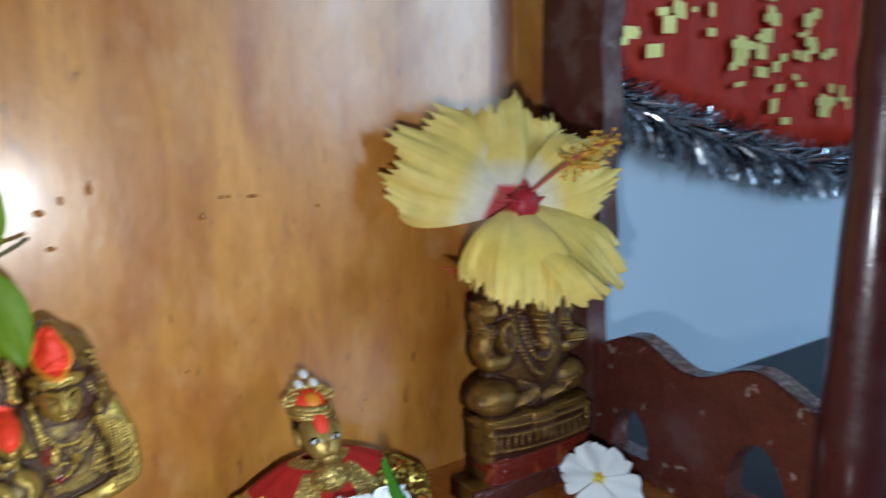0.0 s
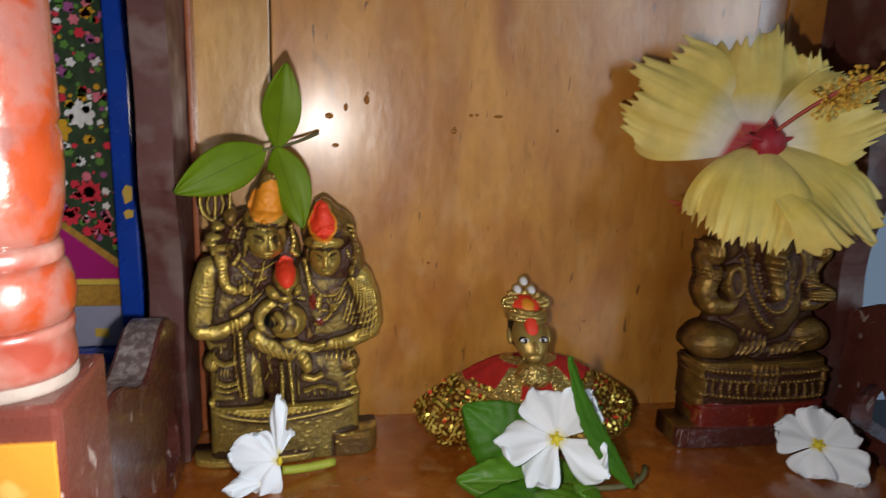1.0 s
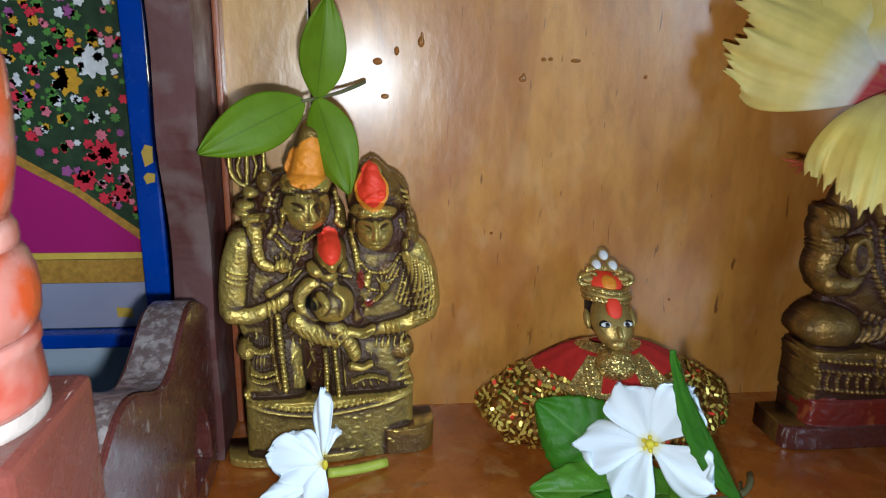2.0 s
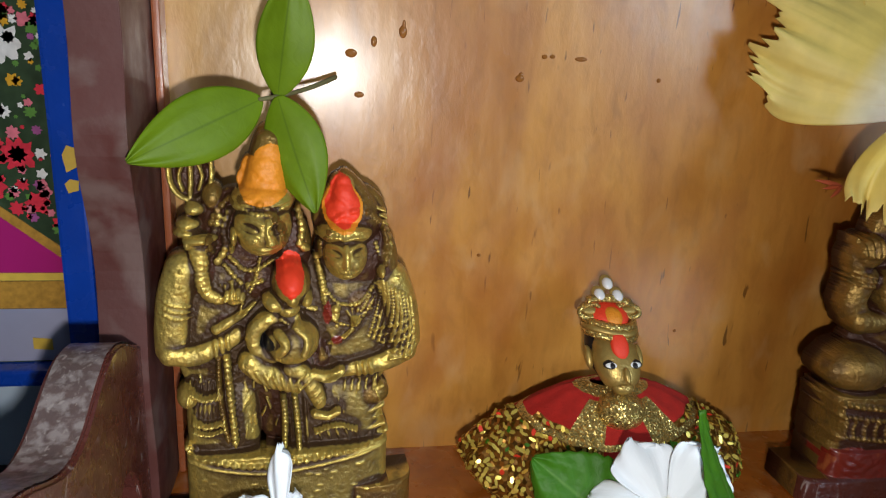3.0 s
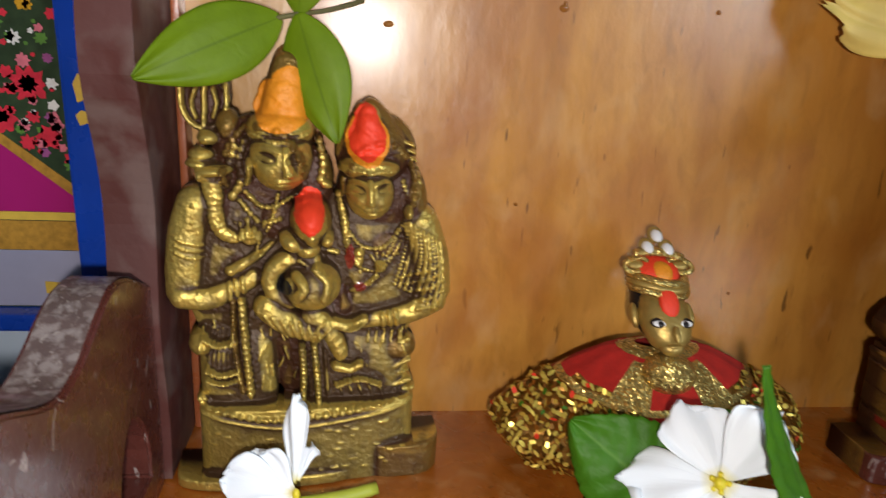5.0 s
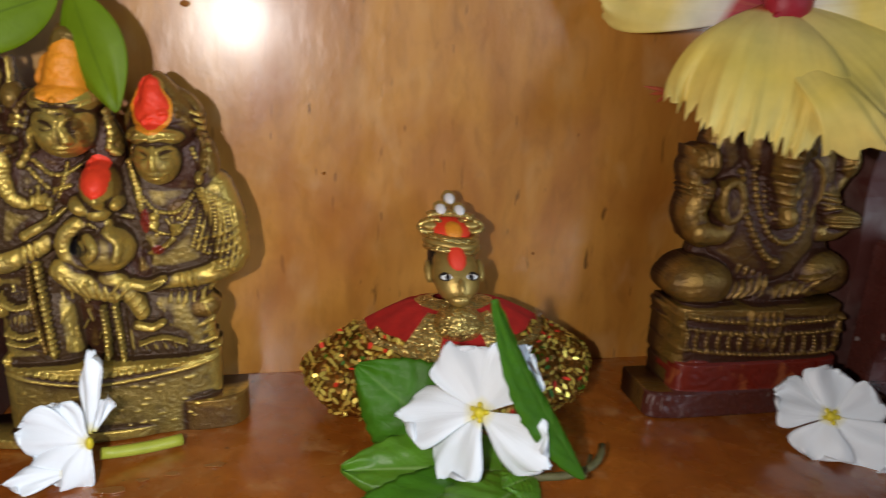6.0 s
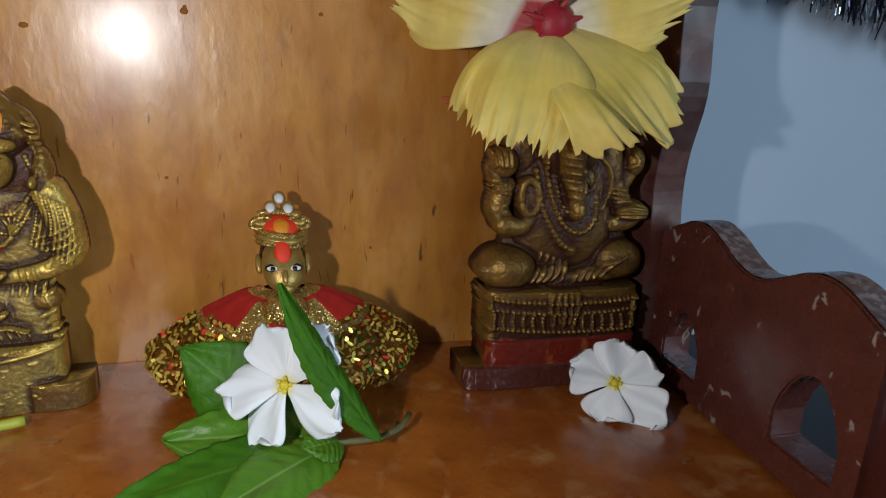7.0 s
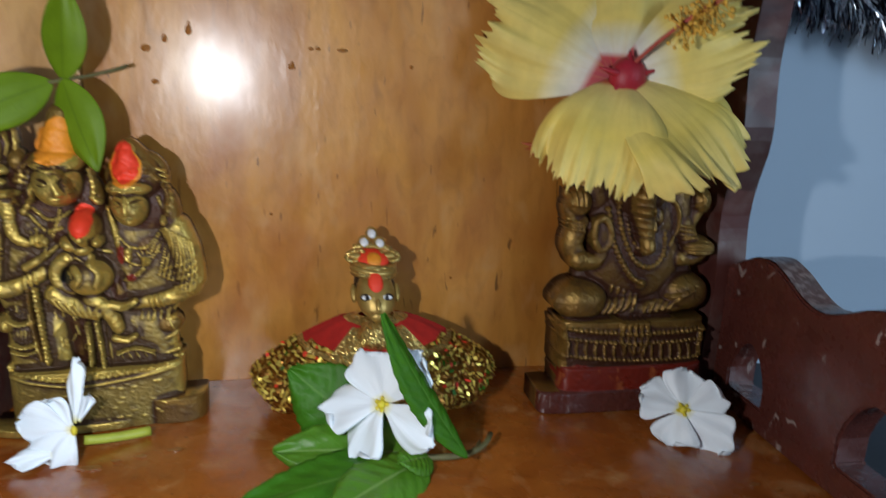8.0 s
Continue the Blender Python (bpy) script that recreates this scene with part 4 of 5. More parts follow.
# braid and hood folds
r.cord(1.34, 9, (7, 86.7), (8.4, 79.5), (9.6, 71.2), (11, 67), beads=1.34)
r.cord(0.89, 9, (24.5, 90.7), (26.4, 84.2), (26.2, 77.6), beads=1.34)
r.egg(26.1, 82.3, 1.33, 2.06, 10, 5)
r.cord(0.45, 9, (24.7, 101.7), (27.3, 100.5))
r.cord(0.45, 9, (25.3, 99.7), (27.8, 98.5))
r.cord(0.45, 9, (25.9, 97.7), (28.2, 96.4))
r.cord(0.45, 9, (26.5, 95.6), (28.7, 94.4))
r.cord(0.45, 9, (27.1, 93.6), (29.1, 92.3))
r.cord(0.45, 9, (27.7, 91.5), (29.6, 90.2))
# her shawl, arm, bracelets and chains
r.cord(5.98, 6, (29.9, 77.8), (33.1, 68.9), (34.5, 58.3))
r.cord(3.94, 9, (34.8, 55.1), (27.8, 51.5), (18.9, 50.1), (10.1, 48.8), taper=0.62)
r.cord(0.62, 15, (25.2, 80.1), (26, 71.8), (23.1, 60.3), beads=1.18)
r.cord(0.62, 15, (26.5, 79.3), (27.4, 70.6), (24.6, 59.4))
r.cord(0.62, 15, (27.8, 78.5), (28.7, 69.4), (26.2, 58.5))
r.cord(0.62, 15, (29.2, 77.6), (30.1, 68.2), (27.7, 57.6), beads=1.18)
r.cord(0.62, 15, (30.5, 76.8), (31.5, 67), (29.2, 56.6))
r.cord(0.62, 15, (31.9, 75.9), (32.9, 65.8), (30.8, 55.7))
r.cord(0.62, 15, (33.2, 75.1), (34.3, 64.5), (32.3, 54.8), beads=1.18)
r.cord(0.62, 15, (34.6, 74.2), (35.7, 63.3), (33.9, 53.8))
r.cord(0.62, 15, (36, 73.4), (37.2, 62), (35.5, 52.9))
r.cord(0.5, 15, (24.9, 62.5), (31.4, 64.6), (37.4, 68.2))
r.cord(0.5, 15, (26.1, 60.3), (32.2, 62.1), (37.6, 65.5))
r.cord(0.5, 15, (27.2, 57.9), (33, 59.7), (37.8, 62.7))
r.cord(0.5, 15, (28.3, 55.6), (33.8, 57.2), (38, 59.9))
r.cord(0.5, 15, (29.4, 53.3), (34.7, 54.7), (38.2, 57))
r.cord(0.74, 15, (19.3, 51.8), (20.2, 46.4))
r.cord(0.74, 15, (21.3, 52.2), (22.2, 47))
r.cord(0.74, 15, (23.2, 52.6), (24.1, 47.6))
r.cord(0.66, 15, (9.8, 76.2), (13.3, 72.1), (19.6, 72), (25, 78.5), beads=1.32)
r.cord(0.59, 15, (9.3, 73), (12.3, 66.3), (19.2, 65.3), (24.9, 73.9), beads=1.18)
r.cord(0.59, 15, (24.1, 76.5), (20.5, 69.4), (15.4, 60.3), beads=1.18)
r.egg(12.5, 68.8, 1.47, 2.94, 15, 1.6)
r.egg(12.5, 70.5, 1.91, 1.32, 15, 1.2)
r.egg(18.6, 66.1, 1.91, 2.06, 15, 1.6)
r.cord(0.59, 15, (18.3, 66), (16, 69.4), taper=0.8)
r.cord(0.59, 15, (18.3, 66), (17.5, 70), taper=0.8)
r.cord(0.59, 15, (18.3, 66), (19.4, 69.8), taper=0.8)
r.cord(0.59, 15, (18.3, 66), (21.1, 68.4), taper=0.8)
r.cord(0.74, 15, (17.8, 63.3), (13.8, 60), (10.4, 58.7))
# child in their arms
r.egg(-0.9, 80.1, 5.78, 7.22, 12, 8, 4)
r.egg(-1.1, 80.6, 4.69, 5.96, 14, 9)
r.cord(1.98, 15, (-0.8, 77.7), (0, 74.3), (2.3, 71.4), (6.5, 70.3), beads=1.27, taper=0.45)
r.egg(-5.8, 75.1, 3.74, 2.74, 14, 6, 0, -25)
r.egg(3.3, 76, 2.02, 2.3, 14, 6)
r.egg(-1.9, 73.3, 3.74, 2.88, 13, 7)
r.egg(-0.9, 62, 8.35, 7.49, 12, 9)
r.cord(2.69, 14, (-0.9, 69.6), (-6.7, 69.7), (-11.3, 66.2), (-11.6, 61.2), (-7.8, 57.5), (-3.7, 58.3), taper=0.75)
# black disc: the dark of the hole within the arm, put into the colour
r.egg(-8.3, 62.5, 2.12, 2.12, 15, 0.1, 3)
r.cord(1.56, 15, (-5, 66.8), (-3, 63.5), (-5.5, 60), taper=0.8)
r.cord(1.56, 15, (0.9, 68.2), (3.7, 64.9), (2.6, 60), taper=0.8)
r.cord(0.85, 15, (-3.8, 70.3), (-0.9, 68.3), (2.8, 69.5), beads=1.27)
# its folded legs with pleats
r.cord(4.24, 13, (-12.5, 55.4), (-6.6, 50.8), (0.3, 48.1), taper=0.8)
r.cord(0.52, 15, (-13.6, 54.1), (-11.6, 50.7), (-7.6, 44.3))
r.cord(0.52, 15, (-11.3, 53.5), (-9.5, 49.9), (-6.3, 44.4))
r.cord(0.52, 15, (-8.9, 52.9), (-7.4, 49.1), (-4.9, 44.5))
r.cord(0.52, 15, (-6.5, 52.3), (-5.2, 48.3), (-3.5, 44.6))
r.cord(0.52, 15, (-4.1, 51.7), (-3.1, 47.5), (-2.1, 44.7))
r.cord(0.52, 15, (-1.6, 51), (-0.9, 46.7), (-0.7, 44.8))
r.cord(0.52, 15, (0.8, 50.4), (1.2, 45.9), (0.6, 44.9))
r.cord(3.68, 13, (-0.6, 52.7), (4.4, 47.8), (7.4, 40.7), taper=0.62)
r.cord(0.49, 15, (0, 48.7), (3, 52))
r.cord(0.49, 15, (1.7, 46.9), (4.6, 49.9))
r.cord(0.49, 15, (3.4, 45.1), (6.2, 47.7))
r.cord(0.49, 15, (5.2, 43.3), (7.8, 45.6))
r.cord(0.49, 15, (7, 41.4), (9.5, 43.4))
r.cord(1.43, 14, (6.1, 36.7), (10.1, 35.7), (13.1, 37), taper=0.7)
r.cord(0.57, 15, (4.9, 38.7), (10.6, 38.3), beads=1.15)
r.cord(1.72, 14, (5.7, 50.3), (10.1, 49.4), (14.2, 51.3), taper=0.6)
r.cord(0.49, 15, (7.7, 48.4), (12.1, 49.9))
r.cord(0.49, 15, (8.7, 48.5), (13, 50.2))
r.cord(0.49, 15, (9.6, 48.6), (13.9, 50.5))
r.cord(0.49, 15, (10.5, 48.7), (14.9, 50.8))
# hanging cords, beads and garment bands
r.cord(1.16, 14, (-19.8, 57.3), (-19.3, 47.6), (-18, 27.9), beads=1.88)
r.cord(0.87, 14, (-22, 57.4), (-22, 44.3), (-20.1, 29.3), mi=4, beads=1.3)
r.cord(1.01, 14, (-3.5, 42.4), (-3.1, 35.3), (-3.3, 26), beads=1.45)
r.cord(1.01, 14, (-0.1, 43.1), (0.6, 35), (1.2, 25.7), beads=1.45)
r.cord(0.59, 15, (-1.5, 40.7), (-0.9, 24.2))
r.cord(0.59, 15, (3, 40.5), (4, 25))
r.cord(0.87, 14, (-29.9, 46.4), (-26.6, 44.2), (-21.7, 45.3), beads=1.45)
r.cord(0.87, 14, (-29.9, 36.5), (-26, 34.9), (-21.5, 36), beads=1.74)
r.cord(0.58, 14, (-29.9, 33.6), (-26.1, 32.1), (-21.6, 33.2), beads=1.16)
r.cord(0.53, 15, (-30.6, 48.2), (-31.2, 43.8))
r.cord(0.53, 15, (-29.3, 47.6), (-29.8, 43.7))
r.cord(0.53, 15, (-28, 48.1), (-28.5, 43.6))
r.cord(0.53, 15, (-26.7, 47.5), (-27.2, 43.6))
r.cord(0.53, 15, (-25.3, 47.9), (-25.9, 43.5))
r.cord(0.53, 15, (-24, 47.3), (-24.5, 43.4))
r.cord(0.53, 15, (-22.7, 47.8), (-23.2, 43.4))
r.cord(0.38, 15, (-29.3, 41.3), (-29.7, 36.1))
r.cord(0.38, 15, (-28, 41.2), (-28.4, 36))
r.cord(0.38, 15, (-26.6, 41.1), (-27.1, 35.9))
r.cord(0.38, 15, (-25.3, 41), (-25.7, 35.8))
r.cord(0.38, 15, (-24, 41), (-24.3, 35.7))
r.cord(0.38, 15, (-22.6, 40.9), (-23, 35.6))
r.cord(0.89, 9.5, (11.9, 42.1), (19.6, 38.4), (27.8, 42.8))
r.cord(0.59, 9.5, (12.6, 39), (19.8, 35.6), (28, 39.4), beads=1.34)
r.cord(0.89, 9.5, (13.4, 35.8), (19.9, 32.8), (28.2, 36))
r.cord(0.59, 9.5, (14.2, 32.6), (20, 30), (28.4, 32.6), beads=1.34)
r.cord(0.89, 9.5, (15, 29.4), (20.2, 27.1), (28.6, 29.2))
r.cord(0.59, 9.5, (15.8, 26.1), (20.3, 24.2), (28.8, 25.7), beads=1.34)
r.cord(0.44, 15, (6.8, 30.4), (8.2, 26.2))
r.cord(0.44, 15, (9.7, 30.2), (11.2, 26))
r.cord(0.44, 15, (12.7, 30), (14.2, 25.7))
r.cord(0.44, 15, (15.7, 29.8), (17.2, 25.5))
r.cord(0.44, 15, (18.7, 29.6), (20.3, 25.3))
r.cord(0.72, 14, (6.5, 30.1), (13, 31.8), (19.6, 29.5), beads=1.3)
r.cord(0.44, 15, (16, 45.9), (15.5, 42.7))
r.cord(0.44, 15, (18.3, 45.7), (17.8, 42.5))
r.cord(0.44, 15, (20.6, 45.6), (20.1, 42.4))
r.cord(0.44, 15, (22.9, 45.5), (22.4, 42.3))
r.cord(0.44, 15, (25.3, 45.4), (24.8, 42.2))
r.dent(-10.9, 36.1, 5, 6.61, 0.9, 0)
r.dent(-15.4, 52.9, 2.94, 2.06, 1.0, 0)
r.dent(6.1, 55.4, 2.06, 3.53, 1.2, 0)
r.dent(9.9, 58.7, 1.76, 4.41, 1.0, 0)
# uneven casting: small lumps and scratches on garments, curls in the hair
rnd = random.Random(14)
for k in range(36):
    x, z = rnd.uniform(-29, 27), rnd.uniform(30, 58)
    r.cord(0.3, 15, (x, z), (x + rnd.uniform(-1.2, 1.2), z - rnd.uniform(2, 5)))
for k in range(30):
    x, z = rnd.choice((rnd.uniform(-34, -12), rnd.uniform(12, 36))), rnd.uniform(60, 86)
    r.egg(x, z, rnd.uniform(0.4, 0.8), rnd.uniform(0.4, 0.8), 15, 0.7)
for k in range(40):
    a = rnd.uniform(-0.4, 3.4)
    r.egg(-13 + 10.5 * math.cos(a), 92 + 14 * math.sin(a), 1.1, 1.1, 15, 1.0, 4)
    r.egg(18 + 10.0 * math.cos(a), 89 + 13 * math.sin(a), 0.9, 0.9, 15, 0.8, 4)
# paste smeared on the crowns
r.paste(-8.3, 110.7, 7.5, 6.23, 0.7, 1, 2)
r.paste(-6.4, 115.5, 4.67, 5.38, 0.25, 1, 5)
r.paste(-3.3, 112.6, 2.83, 5.66, 0.2, 1, 8)
r.paste(-11.2, 114, 3.11, 3.4, 0.2, 1, 6)
r.paste(14, 102.6, 5.8, 6.79, 0.4, 1, 9)
r.paste(14, 103.1, 4.95, 5.94, 0.7, 2, 3)
r.paste(13.8, 107.7, 3.11, 4.24, 0.2, 2, 7)
r.paste(-1.4, 83.9, 3.96, 4.95, 0.8, 2, 4)
r.paste(9.9, 68.8, 1.27, 3.68, 0.25, 5, 3)
r.paste(13, 59.7, 1.7, 1.41, 0.2, 5, 6)
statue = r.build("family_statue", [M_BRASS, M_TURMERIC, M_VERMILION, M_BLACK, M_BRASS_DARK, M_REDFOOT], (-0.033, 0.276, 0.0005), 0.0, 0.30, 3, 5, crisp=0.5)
tagged(statue, "cast brass family group statue with orange and red paste on crowns", "statue")

# ---- the seated elephant-headed statue ----
r = Relief(-47, 40, 0, 118, 0.33)
r.block(-44, 35, 0, 9.5, 11, 12.5, 3, 7.0)
r.block(-34.5, 31.5, 0, 20, 11, 11.5, 2, 6.0)
r.block(-35.5, 31, 19, 40.5, 10, 11.0, 0, 5.0)
# back slab, seat and belly
r.egg(1.7, 76.1, 27.16, 43.97, 3, 4, 1)
r.egg(1.1, 55.2, 28.6, 15.32, 5, 6, 1)
r.egg(-1.3, 63.6, 22.12, 21.36, 7, 9)
r.egg(-2.4, 79.8, 20.27, 20.27, 7, 7)
# crossed legs
r.egg(-25.3, 47.8, 11.87, 8.9, 10, 11, 0, 0, 2.2)
r.egg(22.6, 50, 11.47, 8.48, 9, 10, 0, 0, 2.2)
r.cord(5.37, 12, (-33, 47.4), (-22.2, 44.6), (-11.4, 45.1), (-3, 47.2), taper=0.7)
r.cord(4.88, 12, (25.9, 48.5), (16.1, 45), (4.9, 43.5), (-5, 42.4), taper=0.7)
r.cord(0.83, 15, (-12.1, 54), (-13.5, 47.9), (-16.4, 42.8))
r.cord(0.83, 15, (-9.3, 53), (-10.7, 47.1), (-13.5, 42.7))
r.cord(0.83, 15, (-6.6, 51.9), (-8, 46.3), (-10.5, 42.5))
r.cord(0.83, 15, (-3.8, 50.9), (-5.2, 45.4), (-7.6, 42.4))
r.cord(0.83, 15, (-1, 49.8), (-2.4, 44.6), (-4.6, 42.3))
r.cord(0.83, 15, (2.3, 42), (4.4, 46.3), (10.1, 49))
r.cord(0.83, 15, (5.2, 42.6), (7.8, 47.1), (13.5, 50))
r.cord(0.83, 15, (8.2, 43.2), (11.2, 47.9), (16.9, 51.1))
r.cord(0.83, 15, (11.1, 43.8), (14.6, 48.8), (20.3, 52.2))
r.cord(0.83, 15, (14.1, 44.4), (18.1, 49.6), (23.7, 53.3))
# head, trunk, ears and tusk
r.egg(-2.9, 101.8, 14.96, 18.7, 10, 9)
r.egg(-17.4, 94.8, 10.7, 12.73, 6, 5)
r.egg(16.8, 86.4, 7.13, 16.81, 6, 6, 0, 8)
r.cord(6.07, 15, (-6, 103.7), (-4.6, 90.8), (-0.8, 80.9), (0.1, 72.5), taper=0.62)
r.cord(0.57, 15, (-10.3, 97.5), (-4.3, 97.1))
r.cord(0.57, 15, (-9.5, 94.3), (-3.5, 93.9))
r.cord(0.57, 15, (-8.7, 91.1), (-2.7, 90.7))
r.cord(0.57, 15, (-8, 87.9), (-1.9, 87.4))
r.cord(0.57, 15, (-7.2, 84.6), (-1.1, 84.1))
r.cord(0.57, 15, (-6.4, 81.3), (-0.2, 80.8))
r.cord(0.57, 15, (-5.6, 78), (0.6, 77.5))
r.egg(-1.3, 72.3, 5.35, 4.38, 15, 2.5)
r.cord(1.7, 15, (1.3, 88.4), (3.7, 83.5), (2.7, 79.9), taper=0.6)
r.egg(6, 84.4, 2.68, 3.65, 15, 1.5)
r.cord(0.97, 15, (7.1, 95.5), (14.8, 88.4), (16.5, 78.2), (12.8, 72.1))
# chains
r.cord(1.25, 15, (-13, 90.5), (-10, 78.1), (-4.8, 66.9), (2.8, 62.9), (8.8, 67.4), (10.2, 76.8), beads=2.25)
r.cord(1, 15, (-8.9, 87.2), (-6.4, 75.8), (-0.8, 68.2), beads=2)
r.cord(1.38, 15, (-16.3, 87.2), (-12.5, 71.2), (-5.3, 59.3), (-0.1, 56.3), beads=2.25)
r.egg(0, 55.3, 2.75, 2.5, 15, 1.6)
# arms, hands and what they hold
r.cord(4.75, 8, (-27.5, 80.5), (-29.9, 71.5), (-25.1, 64))
r.cord(4.23, 11, (-27.8, 65.5), (-20.6, 64.9), (-16.7, 68.5), taper=0.75)
r.egg(-16.8, 75.1, 6.03, 9.05, 10, 4, 1)
r.cord(1.62, 13, (-22, 75.9), (-21.5, 81.8), (-17.9, 83.5), (-14.9, 78.6), (-15.1, 72.7), (-18.7, 70), (-21.6, 73.7))
r.cord(3.77, 8, (-28.3, 80.3), (-31.5, 87), (-30, 91.4))
r.egg(-28.8, 90, 5.53, 6.03, 10, 4)
r.cord(1.04, 15, (-33.1, 89.3), (-33.9, 94.5), taper=0.8)
r.cord(1.04, 15, (-31.1, 89.3), (-31.7, 94.5), taper=0.8)
r.cord(1.04, 15, (-29, 89.3), (-29.4, 94.5), taper=0.8)
r.cord(1.04, 15, (-26.9, 89.3), (-27.1, 94.5), taper=0.8)
r.cord(0.8, 15, (-33.6, 82.7), (-26.6, 81.8), beads=1.74)
r.cord(0.8, 15, (-33.5, 80.9), (-26.5, 80), beads=1.74)
r.cord(0.8, 15, (-33.3, 79.2), (-26.4, 78.2), beads=1.74)
r.cord(4.5, 8, (19.9, 80.2), (24.2, 70.7), (21.7, 65.4))
r.cord(3.74, 10, (19.2, 65.3), (25.8, 65.6), (30.6, 68.9), taper=0.8)
r.egg(27.3, 70.2, 7.5, 4, 11, 5)
r.cord(0.79, 15, (19.6, 73.8), (25.1, 74.7), (32, 73.2))
r.cord(0.79, 15, (19.9, 71.9), (25.4, 72.6), (32.2, 71.5))
r.cord(0.79, 15, (20.1, 70), (25.7, 70.4), (32.5, 69.8))
r.cord(0.79, 15, (20.4, 68.1), (26, 68.3), (32.7, 68.2))
r.cord(2.78, 8, (23, 79.8), (26, 84.9), (26.9, 89.1))
r.egg(27.3, 90.4, 4.31, 6.08, 8, 5)
r.cord(1, 15, (23.4, 88.1), (26.7, 90.4), (25.1, 95))
r.cord(0.79, 15, (17.9, 79.9), (25.6, 78.9), beads=1.73)
r.cord(0.79, 15, (18.1, 77.8), (25.9, 76.8), beads=1.73)
r.cord(0.79, 15, (18.4, 75.7), (26.1, 74.7), beads=1.73)
# moulded plinth with beaded rims and lotus petals
r.cord(1.22, 15, (-35.7, 38), (-20.3, 36.3), (-3, 35.2), (14.7, 35.1), (30.7, 35.9), beads=2.2)
r.cord(0.98, 15, (-35.4, 33.7), (-20, 31.9), (-2.6, 30.8), (15.2, 30.6), (31.3, 31.3), beads=2.2)
r.cord(0.98, 15, (-34.9, 25.9), (-19.3, 24), (-1.8, 22.7), (16.2, 22.4), (32.5, 22.9), beads=2.2)
r.cord(0.83, 15, (-32.4, 31.6), (-32.9, 28.7), (-32.1, 26.2), beads=1.46)
r.cord(0.83, 15, (-28.4, 31.4), (-28.8, 28.5), (-28, 26), beads=1.46)
r.cord(0.83, 15, (-24.3, 31.2), (-24.6, 28.2), (-23.9, 25.7), beads=1.46)
r.cord(0.83, 15, (-20.1, 30.9), (-20.3, 28), (-19.7, 25.5), beads=1.46)
r.cord(0.83, 15, (-16, 30.7), (-16.1, 27.8), (-15.5, 25.3), beads=1.46)
r.cord(0.83, 15, (-11.8, 30.5), (-11.8, 27.5), (-11.3, 25), beads=1.46)
r.cord(0.83, 15, (-7.6, 30.3), (-7.4, 27.3), (-7, 24.8), beads=1.46)
r.cord(0.83, 15, (-3.3, 30), (-3.1, 27), (-2.8, 24.5), beads=1.46)
r.cord(0.83, 15, (1, 29.8), (1.4, 26.8), (1.6, 24.2), beads=1.46)
r.cord(0.83, 15, (5.3, 29.6), (5.8, 26.5), (5.9, 24), beads=1.46)
r.cord(0.83, 15, (9.7, 29.3), (10.3, 26.3), (10.3, 23.7), beads=1.46)
r.cord(0.83, 15, (14.1, 29.1), (14.8, 26), (14.7, 23.5), beads=1.46)
r.cord(0.83, 15, (18.5, 28.9), (19.4, 25.8), (19.2, 23.2), beads=1.46)
r.cord(0.83, 15, (23, 28.6), (24, 25.5), (23.7, 22.9), beads=1.46)
r.cord(0.83, 15, (27.5, 28.4), (28.6, 25.2), (28.2, 22.7), beads=1.46)
r.cord(1.46, 15, (-8, 40.1), (-9.1, 33.6), (-6.2, 26.7), taper=0.6)
r.cord(1.46, 15, (-5.5, 40), (-6.1, 33.4), (-4.2, 26.6), taper=0.6)
r.cord(1.46, 15, (-3, 39.9), (-3.1, 33.3), (-2.2, 26.5), taper=0.6)
r.cord(1.46, 15, (-0.5, 39.8), (-0.1, 33.1), (-0.2, 26.4), taper=0.6)
r.cord(1.46, 15, (2, 39.7), (2.9, 33), (1.9, 26.2), taper=0.6)
r.cord(1.71, 15, (-34.6, 36.5), (-32.8, 29.7), (-33.9, 24.9))
r.cord(1.71, 15, (29.7, 35.4), (29.1, 28.3), (31.4, 23))
r.paste(-27, 16, 8, 5, 0.2, 2, 4)
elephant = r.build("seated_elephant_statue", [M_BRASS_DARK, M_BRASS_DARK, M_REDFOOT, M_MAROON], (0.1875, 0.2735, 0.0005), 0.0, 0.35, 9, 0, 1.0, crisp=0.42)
tagged(elephant, "browned brass elephant-headed seated statue on a red-stained plinth", "statue")

# ---- the small dressed doll ----
bm = bmesh.new()
DX, DY = 0.0755, 0.272
SEG, RINGS = 110, 30
OUT_U = (0.0, 0.16, 0.32, 0.50, 0.66, 0.76, 0.88, 1.0)
OUT_R = (0.0075, 0.017, 0.027, 0.039, 0.049, 0.0515, 0.046, 0.034)
OUT_Z = (0.0410, 0.0395, 0.0345, 0.0270, 0.0195, 0.0145, 0.0070, 0.0014)
rows = []
for i in range(RINGS + 1):
    u = i / RINGS
    row = []
    for k in range(SEG):
        a = 2 * math.pi * k / SEG
        fold = 1 + 0.035 * u * u * math.sin(9 * a + 1.0) + 0.012 * u * math.sin(23 * a) + 0.02 * math.sin(4 * a + 2.0)
        rx = float(np.interp(u, OUT_U, OUT_R)) * fold
        ry = (0.0045 + 0.62 * (float(np.interp(u, OUT_U, OUT_R)) - 0.0075)) * fold
        if math.sin(a) > 0:
            ry *= 0.72
        z = float(np.interp(u, OUT_U, OUT_Z)) + 0.0010 * u * math.sin(15 * a) - 0.006 * max(0.0, -math.sin(a)) * math.sin(math.pi * u)
        row.append(bm.verts.new((DX + rx * math.cos(a), DY + ry * math.sin(a), max(0.0006, z))))
    rows.append(row)
